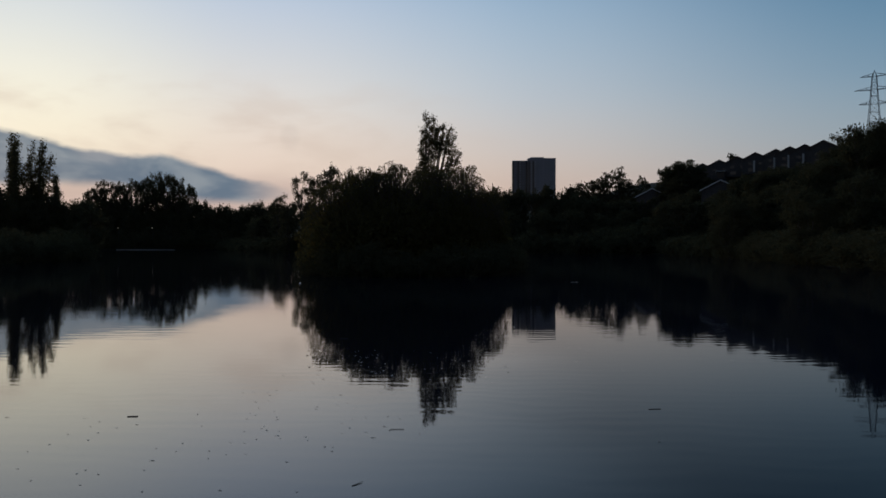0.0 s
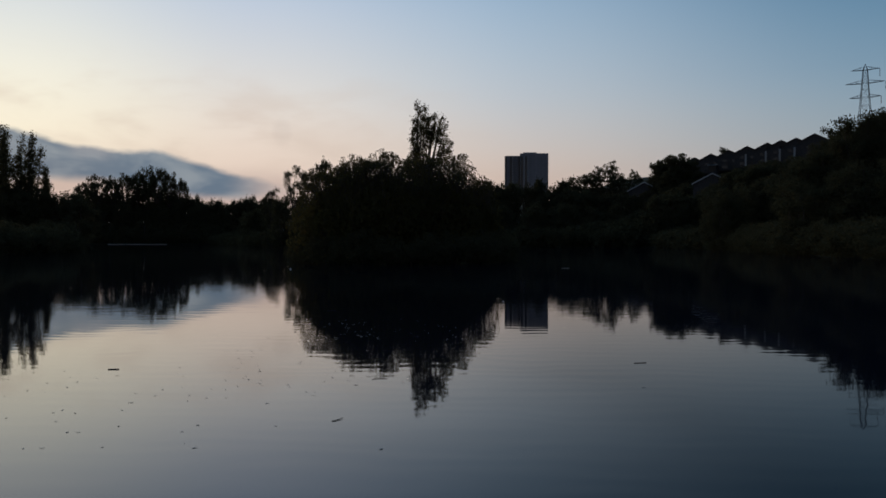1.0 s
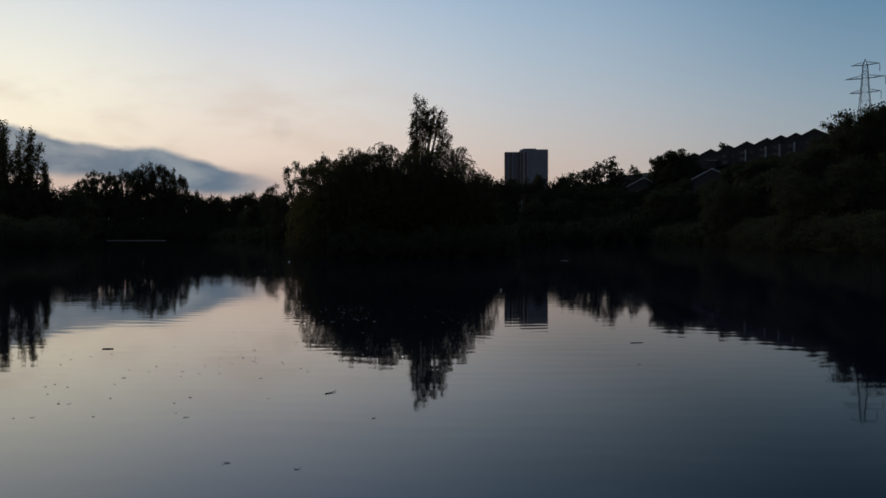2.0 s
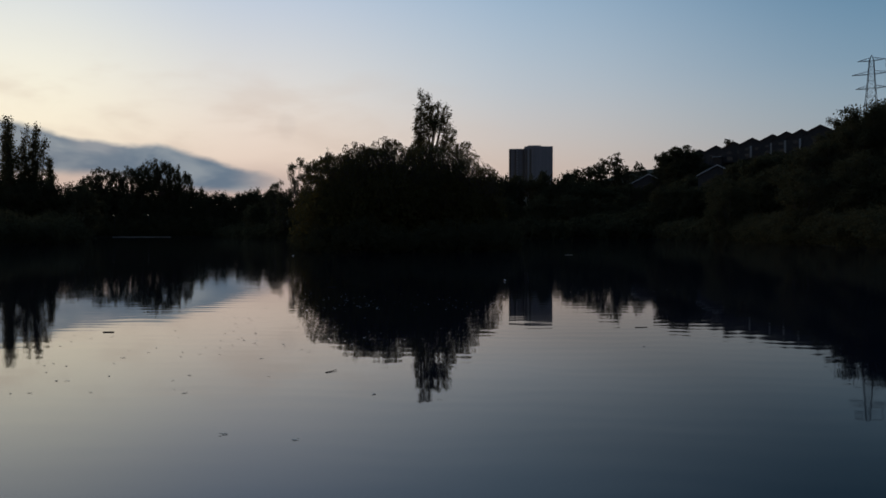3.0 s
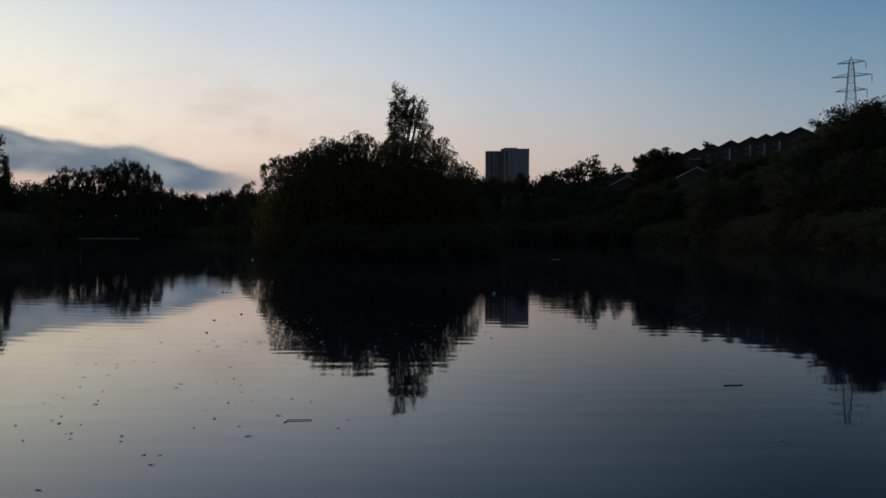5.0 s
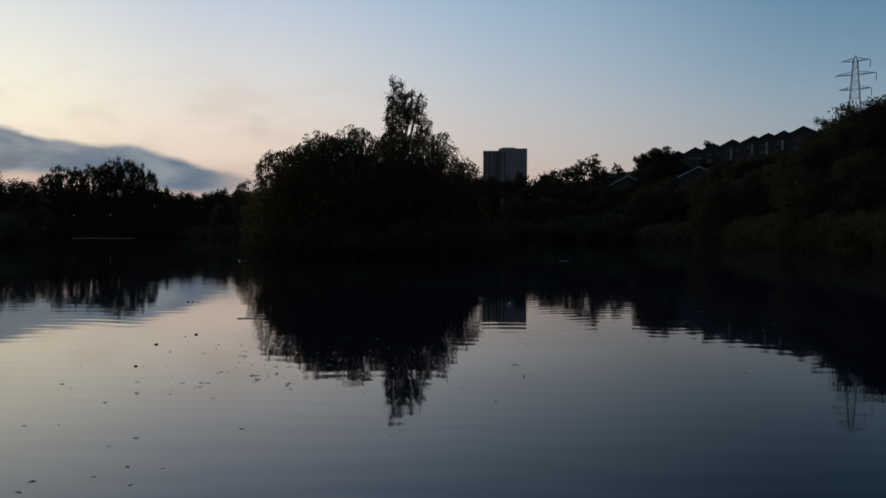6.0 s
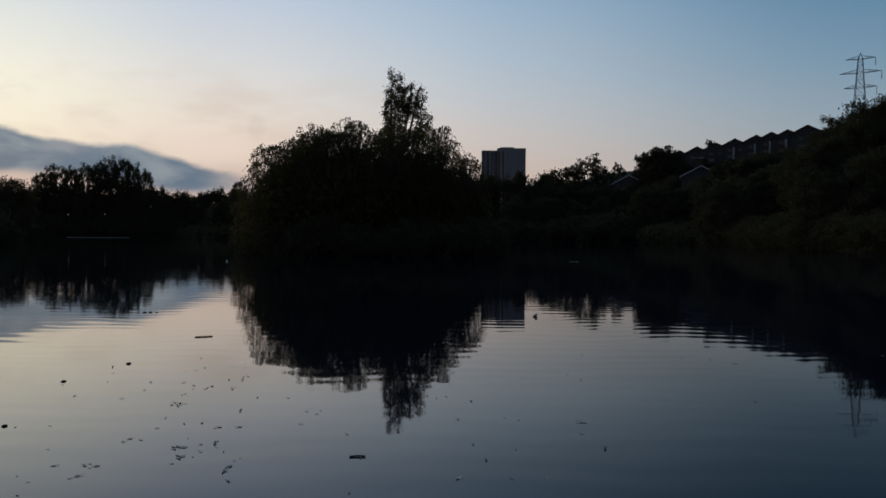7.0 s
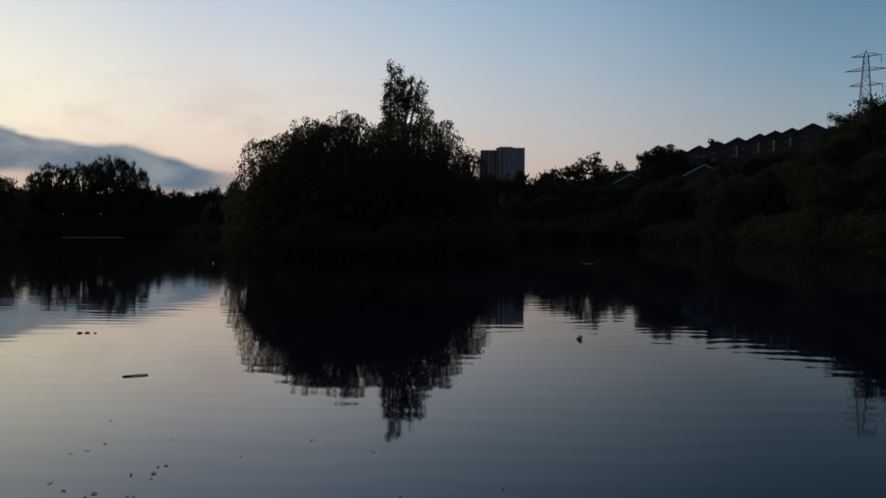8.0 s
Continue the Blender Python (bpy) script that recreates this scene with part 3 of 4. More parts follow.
# left bank, nearer
LB = "trees on the near left bank"
row(FOREST, (-125, 182, 17), (-95, 176, 16.5), 5, 2, LB)
row(NEAR, (-95, 174, 16.0), (-73, 168, 11.8), 6, 1.2, LB, 1.0)
row(SHRUBS, (-104, 206, 7), (-70, 152, 6), 16, 1.0, LB, 1.5, 1.3)
row(NEAR_SHRUBS, (-71, 154, 6), (-63, 80, 5), 22, 0.9, LB, 1.5, 1.2)
row(FOREST, (-110, 205, 14), (-170, 310, 16), 9, 3, LB)
P2 = [(3, -1.2, 0.1, 23.0, 0.9, 0.25), (3, 0.4, 0.4, 23.8, 0.8, 0.30), (3, 1.3, -0.3, 22.4, 0.8, 0.3), (3, -2.2, 0.2, 20.8, 0.75, 0.3), (3, 2.4, 0.3, 20.6, 0.8, 0.3), (3, -3.2, -0.4, 18.4, 0.7, 0.35),
      (3, 3.3, 0.0, 16.5, 0.8, 0.3), (3, 0.0, 0.9, 20.0, 0.9, 0.25), (3, 4.4, 0.2, 13.0, 0.7, 0.4)]
pop2 = stand(poplar("poplar_tree", "tall narrow poplar on the lake bank", 24.5, 23, P2, 6500, 0.20, "poplars on the bank", 0.28, 0.8), -86.0, 171)
z2 = ground_height(-90, 171)
copy_thing(pop2, bare(-91.3, 171, z2, 1.1, 120, 1.06))
copy_thing(pop2, bare(-88.9, 173.5, z2, 0.7, 200, 0.84))
copy_thing(pop2, bare(-83.2, 172.5, z2, 0.6, 290, 0.70))

# far left shore: a belt of woods with a group of taller trees above it
FL = "far woods beyond the lake"
row(FOREST, (-215, 411, 24), (-122, 412, 20.5), 15, 2, FL)
row(FOREST, (-210, 424, 23.5), (-118, 424, 22), 14, 2, FL, 1.0)
row(FOREST, (-124, 413, 22), (-82, 406, 25.5), 10, 2, FL)
row(FOREST, (-122, 428, 22.5), (-70, 425, 25.5), 9, 2, FL)
row(FOREST, (-192, 421, 24.0), (-152, 421, 23.8), 11, 1, FL, 0.8, 1.3)
row(FOREST, (-150, 421, 26), (-124, 421, 25.5), 8, 1, FL, 0.8, 1.2)
row(FOREST, (-90, 372, 16), (-70, 325, 15), 6, 3, FL)
row(SHRUBS, (-205, 405, 9), (-108, 405, 8.5), 22, 0.5, "shrubs along the far bank", 2.0, 1.5)
row(SHRUBS, (-200, 407, 12), (-90, 408, 12), 18, 0.8, "shrubs along the far bank", 2.0, 2.0)
GR = "group of tall trees over the far woods"
for x, y, top, wide in [(-179.5, 416, 34.4, 1.35), (-172.5, 414, 35.6, 1.5), (-166, 416, 34.8, 1.2), (-159.5, 415, 36.4, 1.4), (-153.5, 416, 37.2, 1.3), (-148, 414, 38.6, 1.4), (-141.5, 412, 39.7, 1.5), (-137, 414, 37.0, 1.1), (-130.5, 413, 33.6, 1.05), (-185, 416, 29.5, 0.8)]:
    plant(TALL, x, y, top, wide, GR, "tall thin-crowned tree above the far woods")
# beyond the island
for x, y, top, wide in [(-65.5, 322, 23, 1.1), (-56, 320, 31.8, 1.5), (-50, 322, 30.5, 1.4), (-44, 318, 34.4, 1.75), (-36, 316, 32, 1.6), (-28, 312, 28, 1.4)]:
    plant(OPEN, x, y, top, wide, "trees behind the island", "open-crowned tree behind the island")
row(FOREST, (-60, 300, 18), (60, 262, 14), 20, 3, "woods on the far shore")
row(FOREST, (0, 300, 24), (52, 300, 24), 12, 2, "woods on the far shore", 1.5)
for x, y, top in [(41, 295, 19.5), (38.3, 294, 18.5), (43.6, 294, 19.0), (18.5, 297, 22.4), (21, 296, 22.6), (24, 297, 22.4)]:
    plant(FOREST, x, y, top, 1.2, "woods on the far shore")
plant(FOREST, 37.5, 302, 25.0, 1.1, "woods on the far shore")
# right: wooded slope below the houses
RS = "wooded slope under the houses"
for x, y, top, wide in [(54.5, 315, 26.5, 1.5), (60.5, 318, 28.6, 1.6), (67.5, 320, 33.3, 1.75), (73, 318, 28.6, 1.4), (78, 312, 29.5, 0.9), (85.5, 286, 32.9, 1.7), (83.0, 291, 30.2, 1.5), (88.5, 291, 31.6, 1.5), (85.5, 293, 31.8, 1.7), (82.5, 284, 27, 1.3), (88, 284, 28, 1.3), (89.6, 244.5, 22.4, 1.1), (91.5, 246, 23.4, 1.0), (86.5, 244, 19.8, 1.0), (83.5, 245, 18.6, 1.0), (80.5, 289, 31, 1.1), (91, 287, 31.8, 1.3), (49, 318, 23.5, 1.1), (90.5, 247, 23.0, 0.9), (94, 245, 24.5, 0.9), (98, 242, 25.5, 0.9), (109, 303, 37.3, 0.55), (119.5, 238, 33.4, 0.8), (123, 236, 34.8, 0.9), (115.5, 236, 30.5, 0.8), (74.2, 284.5, 19.5, 0.8), (70.0, 286, 18.5, 0.9)]:
    plant(DENSE if top > 27 and y > 280 else FOREST, x, y, top, wide, RS)
row(FOREST, (48, 292, 21.5), (70, 288, 19), 5, 2, RS)
row(FOREST, (66, 245, 16), (86, 232, 18), 6, 2, RS)
row(FOREST, (86, 227, 23.0), (103, 226, 25.6), 6, 0.8, RS, 0.8)
row(FOREST, (103, 226, 26), (114, 222, 29), 3, 0.8, RS, 1.0)
row(FOREST, (70, 205, 15), (100, 190, 23), 7, 2, RS)
row(NEAR, (62, 175, 14), (86, 165, 20), 6, 2, RS)
row(NEAR, (73.5, 143, 23.4), (80, 141, 25.4), 3, 0.5, RS, 0.6)
row(NEAR, (64, 143, 17.0), (71, 143, 18.5), 3, 0.5, RS, 0.8)
row(NEAR, (87, 190, 23.0), (93, 190, 26.0), 2, 0.4, RS, 0.6, 1.0)
row(NEAR, (94, 190, 28.4), (108, 190, 33.6), 5, 0.4, RS, 0.6)
row(NEAR, (80, 142, 25.8), (104, 138, 30), 7, 1, RS, 1.0)
row(NEAR, (56, 128, 12), (74, 105, 17), 6, 1.5, RS)
row(SHRUBS, (66, 236, 6), (69, 190, 6), 16, 1.0, "shrubs along the right bank", 2.0, 1.3)
row(NEAR_SHRUBS, (69, 192, 6), (61, 150, 6), 14, 1.0, "shrubs along the right bank", 2.0, 1.2)
row(NEAR_SHRUBS, (61, 150, 6), (49, 62, 5), 28, 0.9, "shrubs along the right bank", 2.0, 1.2)
row(SHRUBS, (-64, 305, 7), (62, 240, 7), 44, 1.2, "shrubs along the far bank", 2.5, 1.4)
row(SHRUBS, (-108, 401, 6), (-68, 312, 6), 24, 1.2, "shrubs along the far bank", 1.5, 1.4)
row(SHRUBS, (50, 256, 8.5), (66, 241, 9.5), 9, 0.8, "shrubs along the right bank", 1.5, 1.5)

UG = "undergrowth on the wooded slope"
for x0, y0, x1, y1, n in [(66, 240, 104, 225, 12), (68, 215, 98, 205, 10), (66, 182, 90, 176, 9), (62, 155, 84, 148, 9), (60, 132, 90, 128, 9), (48, 284, 90, 272, 14), (80, 262, 108, 240, 10)]:
    for i in range(n):
        k = (i + 0.5) / n
        x, y = x0 + (x1 - x0) * k + dice.uniform(-2, 2), y0 + (y1 - y0) * k + dice.uniform(-2, 2)
        plant(SHRUBS, x, y, ground_height(x, y) + dice.uniform(3.5, 6), dice.uniform(1.2, 1.7), UG)

# ---------------------------------------------------------------- houses on the hill


def gable_house(wall_mat, label, verge=None, strip_mat=None):
    """9 m wide gable front towards -y, 9 m deep, eaves 5 m, ridge 7.4 m."""
    root = tagged(new("house"), label, "house", "houses on the hill")
    hw, dp, ev, rg = 4.5, 9.0, 5.2, 7.5
    bm = bmesh.new()
    prof = [(-hw, 0), (hw, 0), (hw, ev), (0, rg), (-hw, ev)]
    f = [bm.verts.new((x, 0, z)) for x, z in prof]
    b = [bm.verts.new((x, dp, z)) for x, z in prof]
    bm.faces.new(f)
    bm.faces.new(b[::-1])
    for i in range(5):
        j = (i + 1) % 5
        bm.faces.new((f[j], f[i], b[i], b[j]))
    bmesh.ops.recalc_face_normals(bm, faces=bm.faces)
    wall = part("wall", bm, wall_mat, root)
    bm = bmesh.new()
    k = (rg - ev) / hw
    th, ov = 0.16, 0.35
    for sgn in (-1, 1):
        xs = [0, sgn * (hw + ov)]
        vs = []
        for y in (-ov, dp + ov):
            for x in xs:
                z = rg - k * abs(x) + 0.03
                vs += [bm.verts.new((x, y, z)), bm.verts.new((x, y, z + th))]
        a0, a1, b0, b1, c0, c1, d0, d1 = vs
        for q in ((a1, b1, d1, c1), (a0, c0, d0, b0), (a0, b0, b1, a1), (c0, c1, d1, d0), (b0, d0, d1, b1), (a0, a1, c1, c0)):
            bm.faces.new(q)
    bmesh.ops.recalc_face_normals(bm, faces=bm.faces)
    roof = part("roof", bm, TILE, root)
    for sgn in (-1, 1):
        bm = bmesh.new()
        vs = []
        for x in (0, sgn * (hw + ov)):
            z = rg - k * abs(x) + 0.03
            for y in (-ov - 0.04, -ov - 0.002):
                vs += [bm.verts.new((x, y, z - 0.12)), bm.verts.new((x, y, z + th + 0.02))]
        a0, a1, b0, b1, c0, c1, d0, d1 = vs
        for q in ((a0, a1, c1, c0), (b0, d0, d1, b1), (a1, b1, d1, c1), (a0, c0, d0, b0), (c0, c1, d1, d0), (a0, b0, b1, a1)):
            bm.faces.new(q)
        bmesh.ops.recalc_face_normals(bm, faces=bm.faces)
        part("bargeboard", bm, verge or TWIG, roof)
    # pale strip added to the front, set to show past the next house
    if strip_mat:
        bm = bmesh.new()
        box(bm, (-0.75, -0.07, 0.6), (-0.15, 0.02, 4.7), 0.01)
        part("rendered_panel", bm, strip_mat, wall, "pale strip added up the front wall")
    for x, z, ww, hh in [(-1.7, 3.1, 1.3, 1.15), (1.7, 3.1, 1.3, 1.15), (-1.5, 0.8, 2.0, 1.3)]:
        bm = bmesh.new()
        box(bm, (x - ww / 2, -0.03, z), (x + ww / 2, 0.06, z + hh), 0.0)
        win = part("window", bm, TWIG, root)
        for s in (-1, 1):
            bm = bmesh.new()
            box(bm, (x + s * ww / 4 - ww / 4 + 0.06, -0.045, z + 0.08), (x + s * ww / 4 + ww / 4 - 0.06, -0.02, z + hh - 0.08))
            part("pane", bm, GLASS, win)
    bm = bmesh.new()
    box(bm, (1.2, -0.03, 0.0), (2.1, 0.05, 2.05))
    part("door", bm, TWIG, root)
    return root


brick_house = gable_house(BRICK, "brown brick house with a tiled gable roof and pale strip", None, PALE_STRIP)
dark_house = gable_house(BRICK, "dark brown brick house with a plain tiled gable roof")
pale_house = gable_house(BRICK, "brown brick house with a tiled gable and bright pale strip", None, PALE_CONCRETE)
verge_house = gable_house(BRICK, "brick house with pale bargeboards half hidden by trees", PALE_CONCRETE)
FACE = -28
heads = [(104.1, 322, 35.5), (106.6, 310, 35.75), (109.2, 298, 35.8), (111.6, 287, 36.0), (114.3, 276, 35.9), (114.4, 265, 35.45), (114.4, 254, 34.8), (115.1, 243, 34.7)]
done = set()
for i, (x, y, z) in enumerate(heads):
    kind = pale_house if i == 6 else dark_house if i in (0, 1, 2, 7) else brick_house
    m = pose(x + 0.18, y + 0.34, z - 7.71, 0, 0, FACE)
    if kind.name in done:
        copy_thing(kind, m)
    else:
        kind.matrix_basis = m
        done.add(kind.name)
copy_thing(verge_house, bare(87.2, 252, 23.4 - 7.71 * 1.3, 1.3, -26))
verge_house.matrix_basis = bare(75.6, 290, 23.3 - 7.71 * 1.25, 1.25, -20)


def garage():
    root = tagged(new("garage"), "small brick garage with a pale flat roof beside the houses", "garage")
    bm = bmesh.new()
    box(bm, (-1.5, 0, -1.5), (1.5, 5, 2.4), 0.02)
    part("wall", bm, BRICK, root)
    bm = bmesh.new()
    box(bm, (-1.75, -0.4, 2.404), (1.75, 5.2, 2.62), 0.02)
    part("roof", bm, PALE_CONCRETE, root)
    bm = bmesh.new()
    box(bm, (-1.2, -0.04, 0), (1.2, 0.05, 2.1))
    part("door", bm, TWIG, root)
    return root


garage().matrix_basis = pose(103.3, 299, 30.3 - 2.6, 0, 0, -20)

# ---------------------------------------------------------------- the electricity pylon


def pylon():
    root = tagged(new("electricity_pylon"), "grey steel lattice electricity pylon with three pairs of arms", "pylon")
    H = 29.0
    levels = [0, 5, 9.5, 13.5, 16.5, 19, 21.3, 23.4, 25.4, 27.2]

    def half(z):
        return 2.7 - 1.5 * z / 18 if z < 18 else 1.20 - 0.60 * (z - 18) / 9.2

    corners = [(-1, -1), (1, -1), (1, 1), (-1, 1)]
    for sx, sy in corners:
        bm = bmesh.new()
        for z0, z1 in zip(levels, levels[1:]):
            limb(bm, (sx * half(z0), sy * half(z0), z0), (sx * half(z1), sy * half(z1), z1), 0.085, 0.08, 4)
        limb(bm, (sx * half(27.2), sy * half(27.2), 27.2), (0, 0, H), 0.11, 0.09, 4)
        part("leg", bm, STEEL, root)
    for (ax, ay), (bx, by) in zip(corners, corners[1:] + corners[:1]):
        bm = bmesh.new()
        for z0, z1 in zip(levels, levels[1:]):
            p, q = half(z0), half(z1)
            limb(bm, (ax * p, ay * p, z0), (bx * q, by * q, z1), 0.035, 0.035, 4)
            limb(bm, (bx * p, by * p, z0), (ax * q, ay * q, z1), 0.035, 0.035, 4)
            limb(bm, (ax * q, ay * q, z1), (bx * q, by * q, z1), 0.055, 0.055, 4)
        part("bracing", bm, STEEL, root)
    for z, span_ in [(18.9, 4.3), (23.2, 5.5), (27.2, 3.9)]:
        for s in (-1, 1):
            bm = bmesh.new()
            h_ = half(z)
            tip = (s * span_, 0, z + 0.15)
            for sy in (-1, 1):
                limb(bm, (s * h_, sy * h_, z), tip, 0.075, 0.065, 4)
                limb(bm, (s * h_ * 0.9, sy * h_ * 0.9, z + 0.95), tip, 0.045, 0.04, 4)
            for k in (0.33, 0.66):
                a = Vector((s * h_, 0, z)).lerp(Vector(tip), k)
                b = Vector((s * h_ * 0.9, 0, z + 0.95)).lerp(Vector(tip), k)
                limb(bm, a, b, 0.045, 0.045, 4)
            arm = part("arm", bm, STEEL, root)
            if s > 0:
                bm = bmesh.new()
                for i in range(9):
                    limb(bm, (s * span_, 0, z - 0.25 * i), (s * span_, 0, z - 0.25 * i - 0.16), 0.06, 0.15, 8)
                limb(bm, (s * span_, 0, z + 0.1), (s * span_, 0, z - 2.3), 0.035, 0.035, 5)
                part("insulator", bm, CERAMIC, arm)
    return root


pylon().matrix_basis = pose(129.9, 242, 55.4 - 29.0, 0, 0, -37)

# ---------------------------------------------------------------- the tower block


def tower_block():
    root = tagged(new("tower_block"), "grey slab tower block of flats in two joined wings", "tower block")
    bm = bmesh.new()
    box(bm, (0, 0, 0), (29, 17, 67.0), 0.15)
    right_wing = part("right_wing", bm, PANEL, root)
    bm = bmesh.new()
    box(bm, (-16, 5, 0), (-1.8, 21, 65.0), 0.15)
    left_wing = part("left_wing", bm, PANEL_DARK, root)
    bm = bmesh.new()
    box(bm, (-1.8, 8, 0), (0, 15, 65.8))
    part("stair_shaft", bm, GLASS, root)
    bm = bmesh.new()
    box(bm, (3, 4, 66.95), (17, 13, 68.9), 0.1)
    part("plant_room", bm, PANEL, root)
    for a, b in [((-0.12, -0.12, 67.0), (29.12, 17.12, 67.5)), ((-16.12, 4.88, 65.0), (-1.68, 21.12, 65.5))]:
        bm = bmesh.new()
        box(bm, a, b)
        part("parapet", bm, PALE_CONCRETE, root)
    # flat dark strips laid on the faces for the shade of recesses
    for wing, x0, x1, y in [(right_wing, 0.3, 2.6, 0), (right_wing, 4.7, 6.6, 0), (left_wing, -10.6, -9.0, 5), (left_wing, -16.0, -14.6, 5)]:
        bm = bmesh.new()
        box(bm, (x0, y - 0.06, 0), (x1, y + 0.3, 64.4))
        part("dark_glazing", bm, GLASS, wing, "flat dark strip standing in for a shaded recess")
    bm = bmesh.new()
    box(bm, (0, -0.9, 0), (1.35, 0.12, 1.3))
    rail = part("balcony_panel", bm, PALE_CONCRETE, right_wing, "pale concrete balcony panel")
    for fl in range(23):
        for wing, x, y in [(right_wing, 3.1, 0), (right_wing, 7.0, 0), (left_wing, -8.6, 5)]:
            if fl == 0 and x == 3.1:
                o = rail
            else:
                o = new("balcony_panel", rail.data)
                o.parent = wing
            o.location = (x, y, 1.0 + fl * 2.8)
    bm = bmesh.new()
    box(bm, (0, -0.04, 0), (1.5, 0.12, 1.35))
    pane = part("window", bm, TINTED, right_wing)
    first = True
    for fl in range(23):
        for c in range(5):
            o = pane if first else new("window", pane.data)
            first = False
            o.parent = right_wing
            o.location = (9.9 + c * 3.7, 0, 2.0 + fl * 2.85)
        for c in range(2):
            o = new("window", pane.data)
            o.parent = left_wing
            o.location = (-13.6 + c * 8.6, 5, 1.6 + fl * 2.75)
    return root


tower_block().matrix_basis = pose(89, 842, 25.4, 0, 0, -3)

# ---------------------------------------------------------------- far shore details
bm = bmesh.new()
box(bm, (-162.5, 399.2, -0.6), (-134, 401.5, 0.20), 0.03)
box(bm, (-162.5, 399.0, 0.18), (-134, 399.8, 0.26), 0.02)
tagged(part("embankment_wall", bm, PALE_CONCRETE), "low pale concrete embankment at the far water's edge", "wall", kind="structure")


def street_lamp():
    root = tagged(new("street_lamp"), "lit street lamp among the far trees", "street lamp", "lamps beyond the far shore")
    bm = bmesh.new()
    limb(bm, (0, 0, -0.3), (0, 0, 8.0), 0.09, 0.06, 8)
    limb(bm, (0, 0, 8.0), (0, -1.0, 8.4), 0.05, 0.04, 6)
    part("pole", bm, STEEL, root)
    bm = bmesh.new()
    box(bm, (-0.22, -1.6, 8.33), (0.22, -0.9, 8.5), 0.04)
    head = part("head", bm, STEEL, root)
    bm = bmesh.new()
    bmesh.ops.create_uvsphere(bm, u_segments=10, v_segments=6, radius=0.19, matrix=Matrix.Translation((0, -1.25, 8.25)))
    part("lamp_glass", bm, LIT, head)
    return root


lamp = street_lamp()
lamp.matrix_basis = pose(-145.4, 402.5, 11.1 - 8.25)
copy_thing(lamp, pose(-162.6, 402.5, 10.9 - 8.25))

# ---------------------------------------------------------------- what floats on the water


def leaf_float(seed, length, curl=1.0, mat=None, label="small brown fallen leaf floating on the lake"):
    rng = random.Random(seed)
    bm = bmesh.new()
    n = 6
    rows_ = []
    wave = rng.uniform(0.8, 1.6)
    for i in range(n + 1):
        k = i / n
        half_w = length * 0.30 * math.sin(math.pi * (0.04 + 0.94 * k)) ** 0.8 * (1.15 - 0.4 * k)
        z = 0.002 + length * 0.12 * curl * (k - 0.5) ** 2 * wave
        y = length * (k - 0.5)
        rows_.append([bm.verts.new((-half_w, y, z + half_w * rng.uniform(0.05, 0.25))), bm.verts.new((0, y, z)), bm.verts.new((half_w, y, z + half_w * rng.uniform(0.05, 0.25)))])
    for a, b in zip(rows_, rows_[1:]):
        for i in range(2):
            bm.faces.new((a[i], a[i + 1], b[i + 1], b[i]))
    limb(bm, (0, -length * 0.5, 0.006), (0.1 * length, -length * 0.85, 0.008), 0.0016, 0.001, 4)
    ob = part("floating_leaf", bm, mat or DEAD_LEAF)
    return tagged(ob, label, "leaf", "leaves drifting on the water")


LEAVES = [leaf_float(s, l) for s, l in [(1, 0.040), (2, 0.048), (3, 0.034), (4, 0.056)]]
CURLED = [leaf_float(s, l, 7.0, PALE_LEAF, "small pale curled leaf standing off the lake surface") for s, l in [(5, 0.040), (6, 0.050)]]
placed = set()


def float_leaf(x, y, grow=1.0, kinds=()):
    src = dice.choice(kinds or LEAVES)
    m = bare(x, y, 0.0, grow * dice.uniform(0.6, 1.15), dice.uniform(0, 360))
    if src.name in placed:
        copy_thing(src, m @ Matrix.Diagonal([1 / v for v in src.scale] + [1]))
    else:
        placed.add(src.name)
        src.matrix_basis = m


NEAR_DRIFT = [(-5.18, 19.71), (-3.63, 19.04), (-3.84, 19.31), (-4.26, 17.05), (-4.03, 17.12), (-3.73, 17.04), (-3.62, 16.74), (-3.59, 17.29), (-3.29, 17.25), (-3.00, 17.28), (-3.51, 16.18), (-3.75, 16.05), (-3.55, 15.42), (-3.60, 14.95), (-4.07, 15.25), (-3.54, 14.50), (-3.10, 13.72), (-3.10, 13.90), (-2.99, 13.60), (-2.77, 13.55), (-3.19, 15.15), (-3.04, 14.65), (-3.02, 12.98), (-2.26, 16.51), (-2.13, 16.79), (-1.90, 15.92), (-2.05, 15.68), (-1.73, 15.48), (-1.63, 15.07), (-1.40, 14.61), (-1.64, 14.50), (-1.63, 15.87), (-2.42, 15.34), (-2.44, 15.58), (-1.60, 13.77), (-1.69, 13.39), (-1.01, 14.69), (-1.02, 13.89), (-0.38, 13.35), (-1.30, 13.45), (-1.78, 14.13), (-2.24, 13.11), (-2.18, 12.93), (-1.84, 12.50), (-1.71, 12.49), (-2.95, 18.26), (-3.32, 20.54), (-4.17, 20.65), (-2.80, 18.81)]
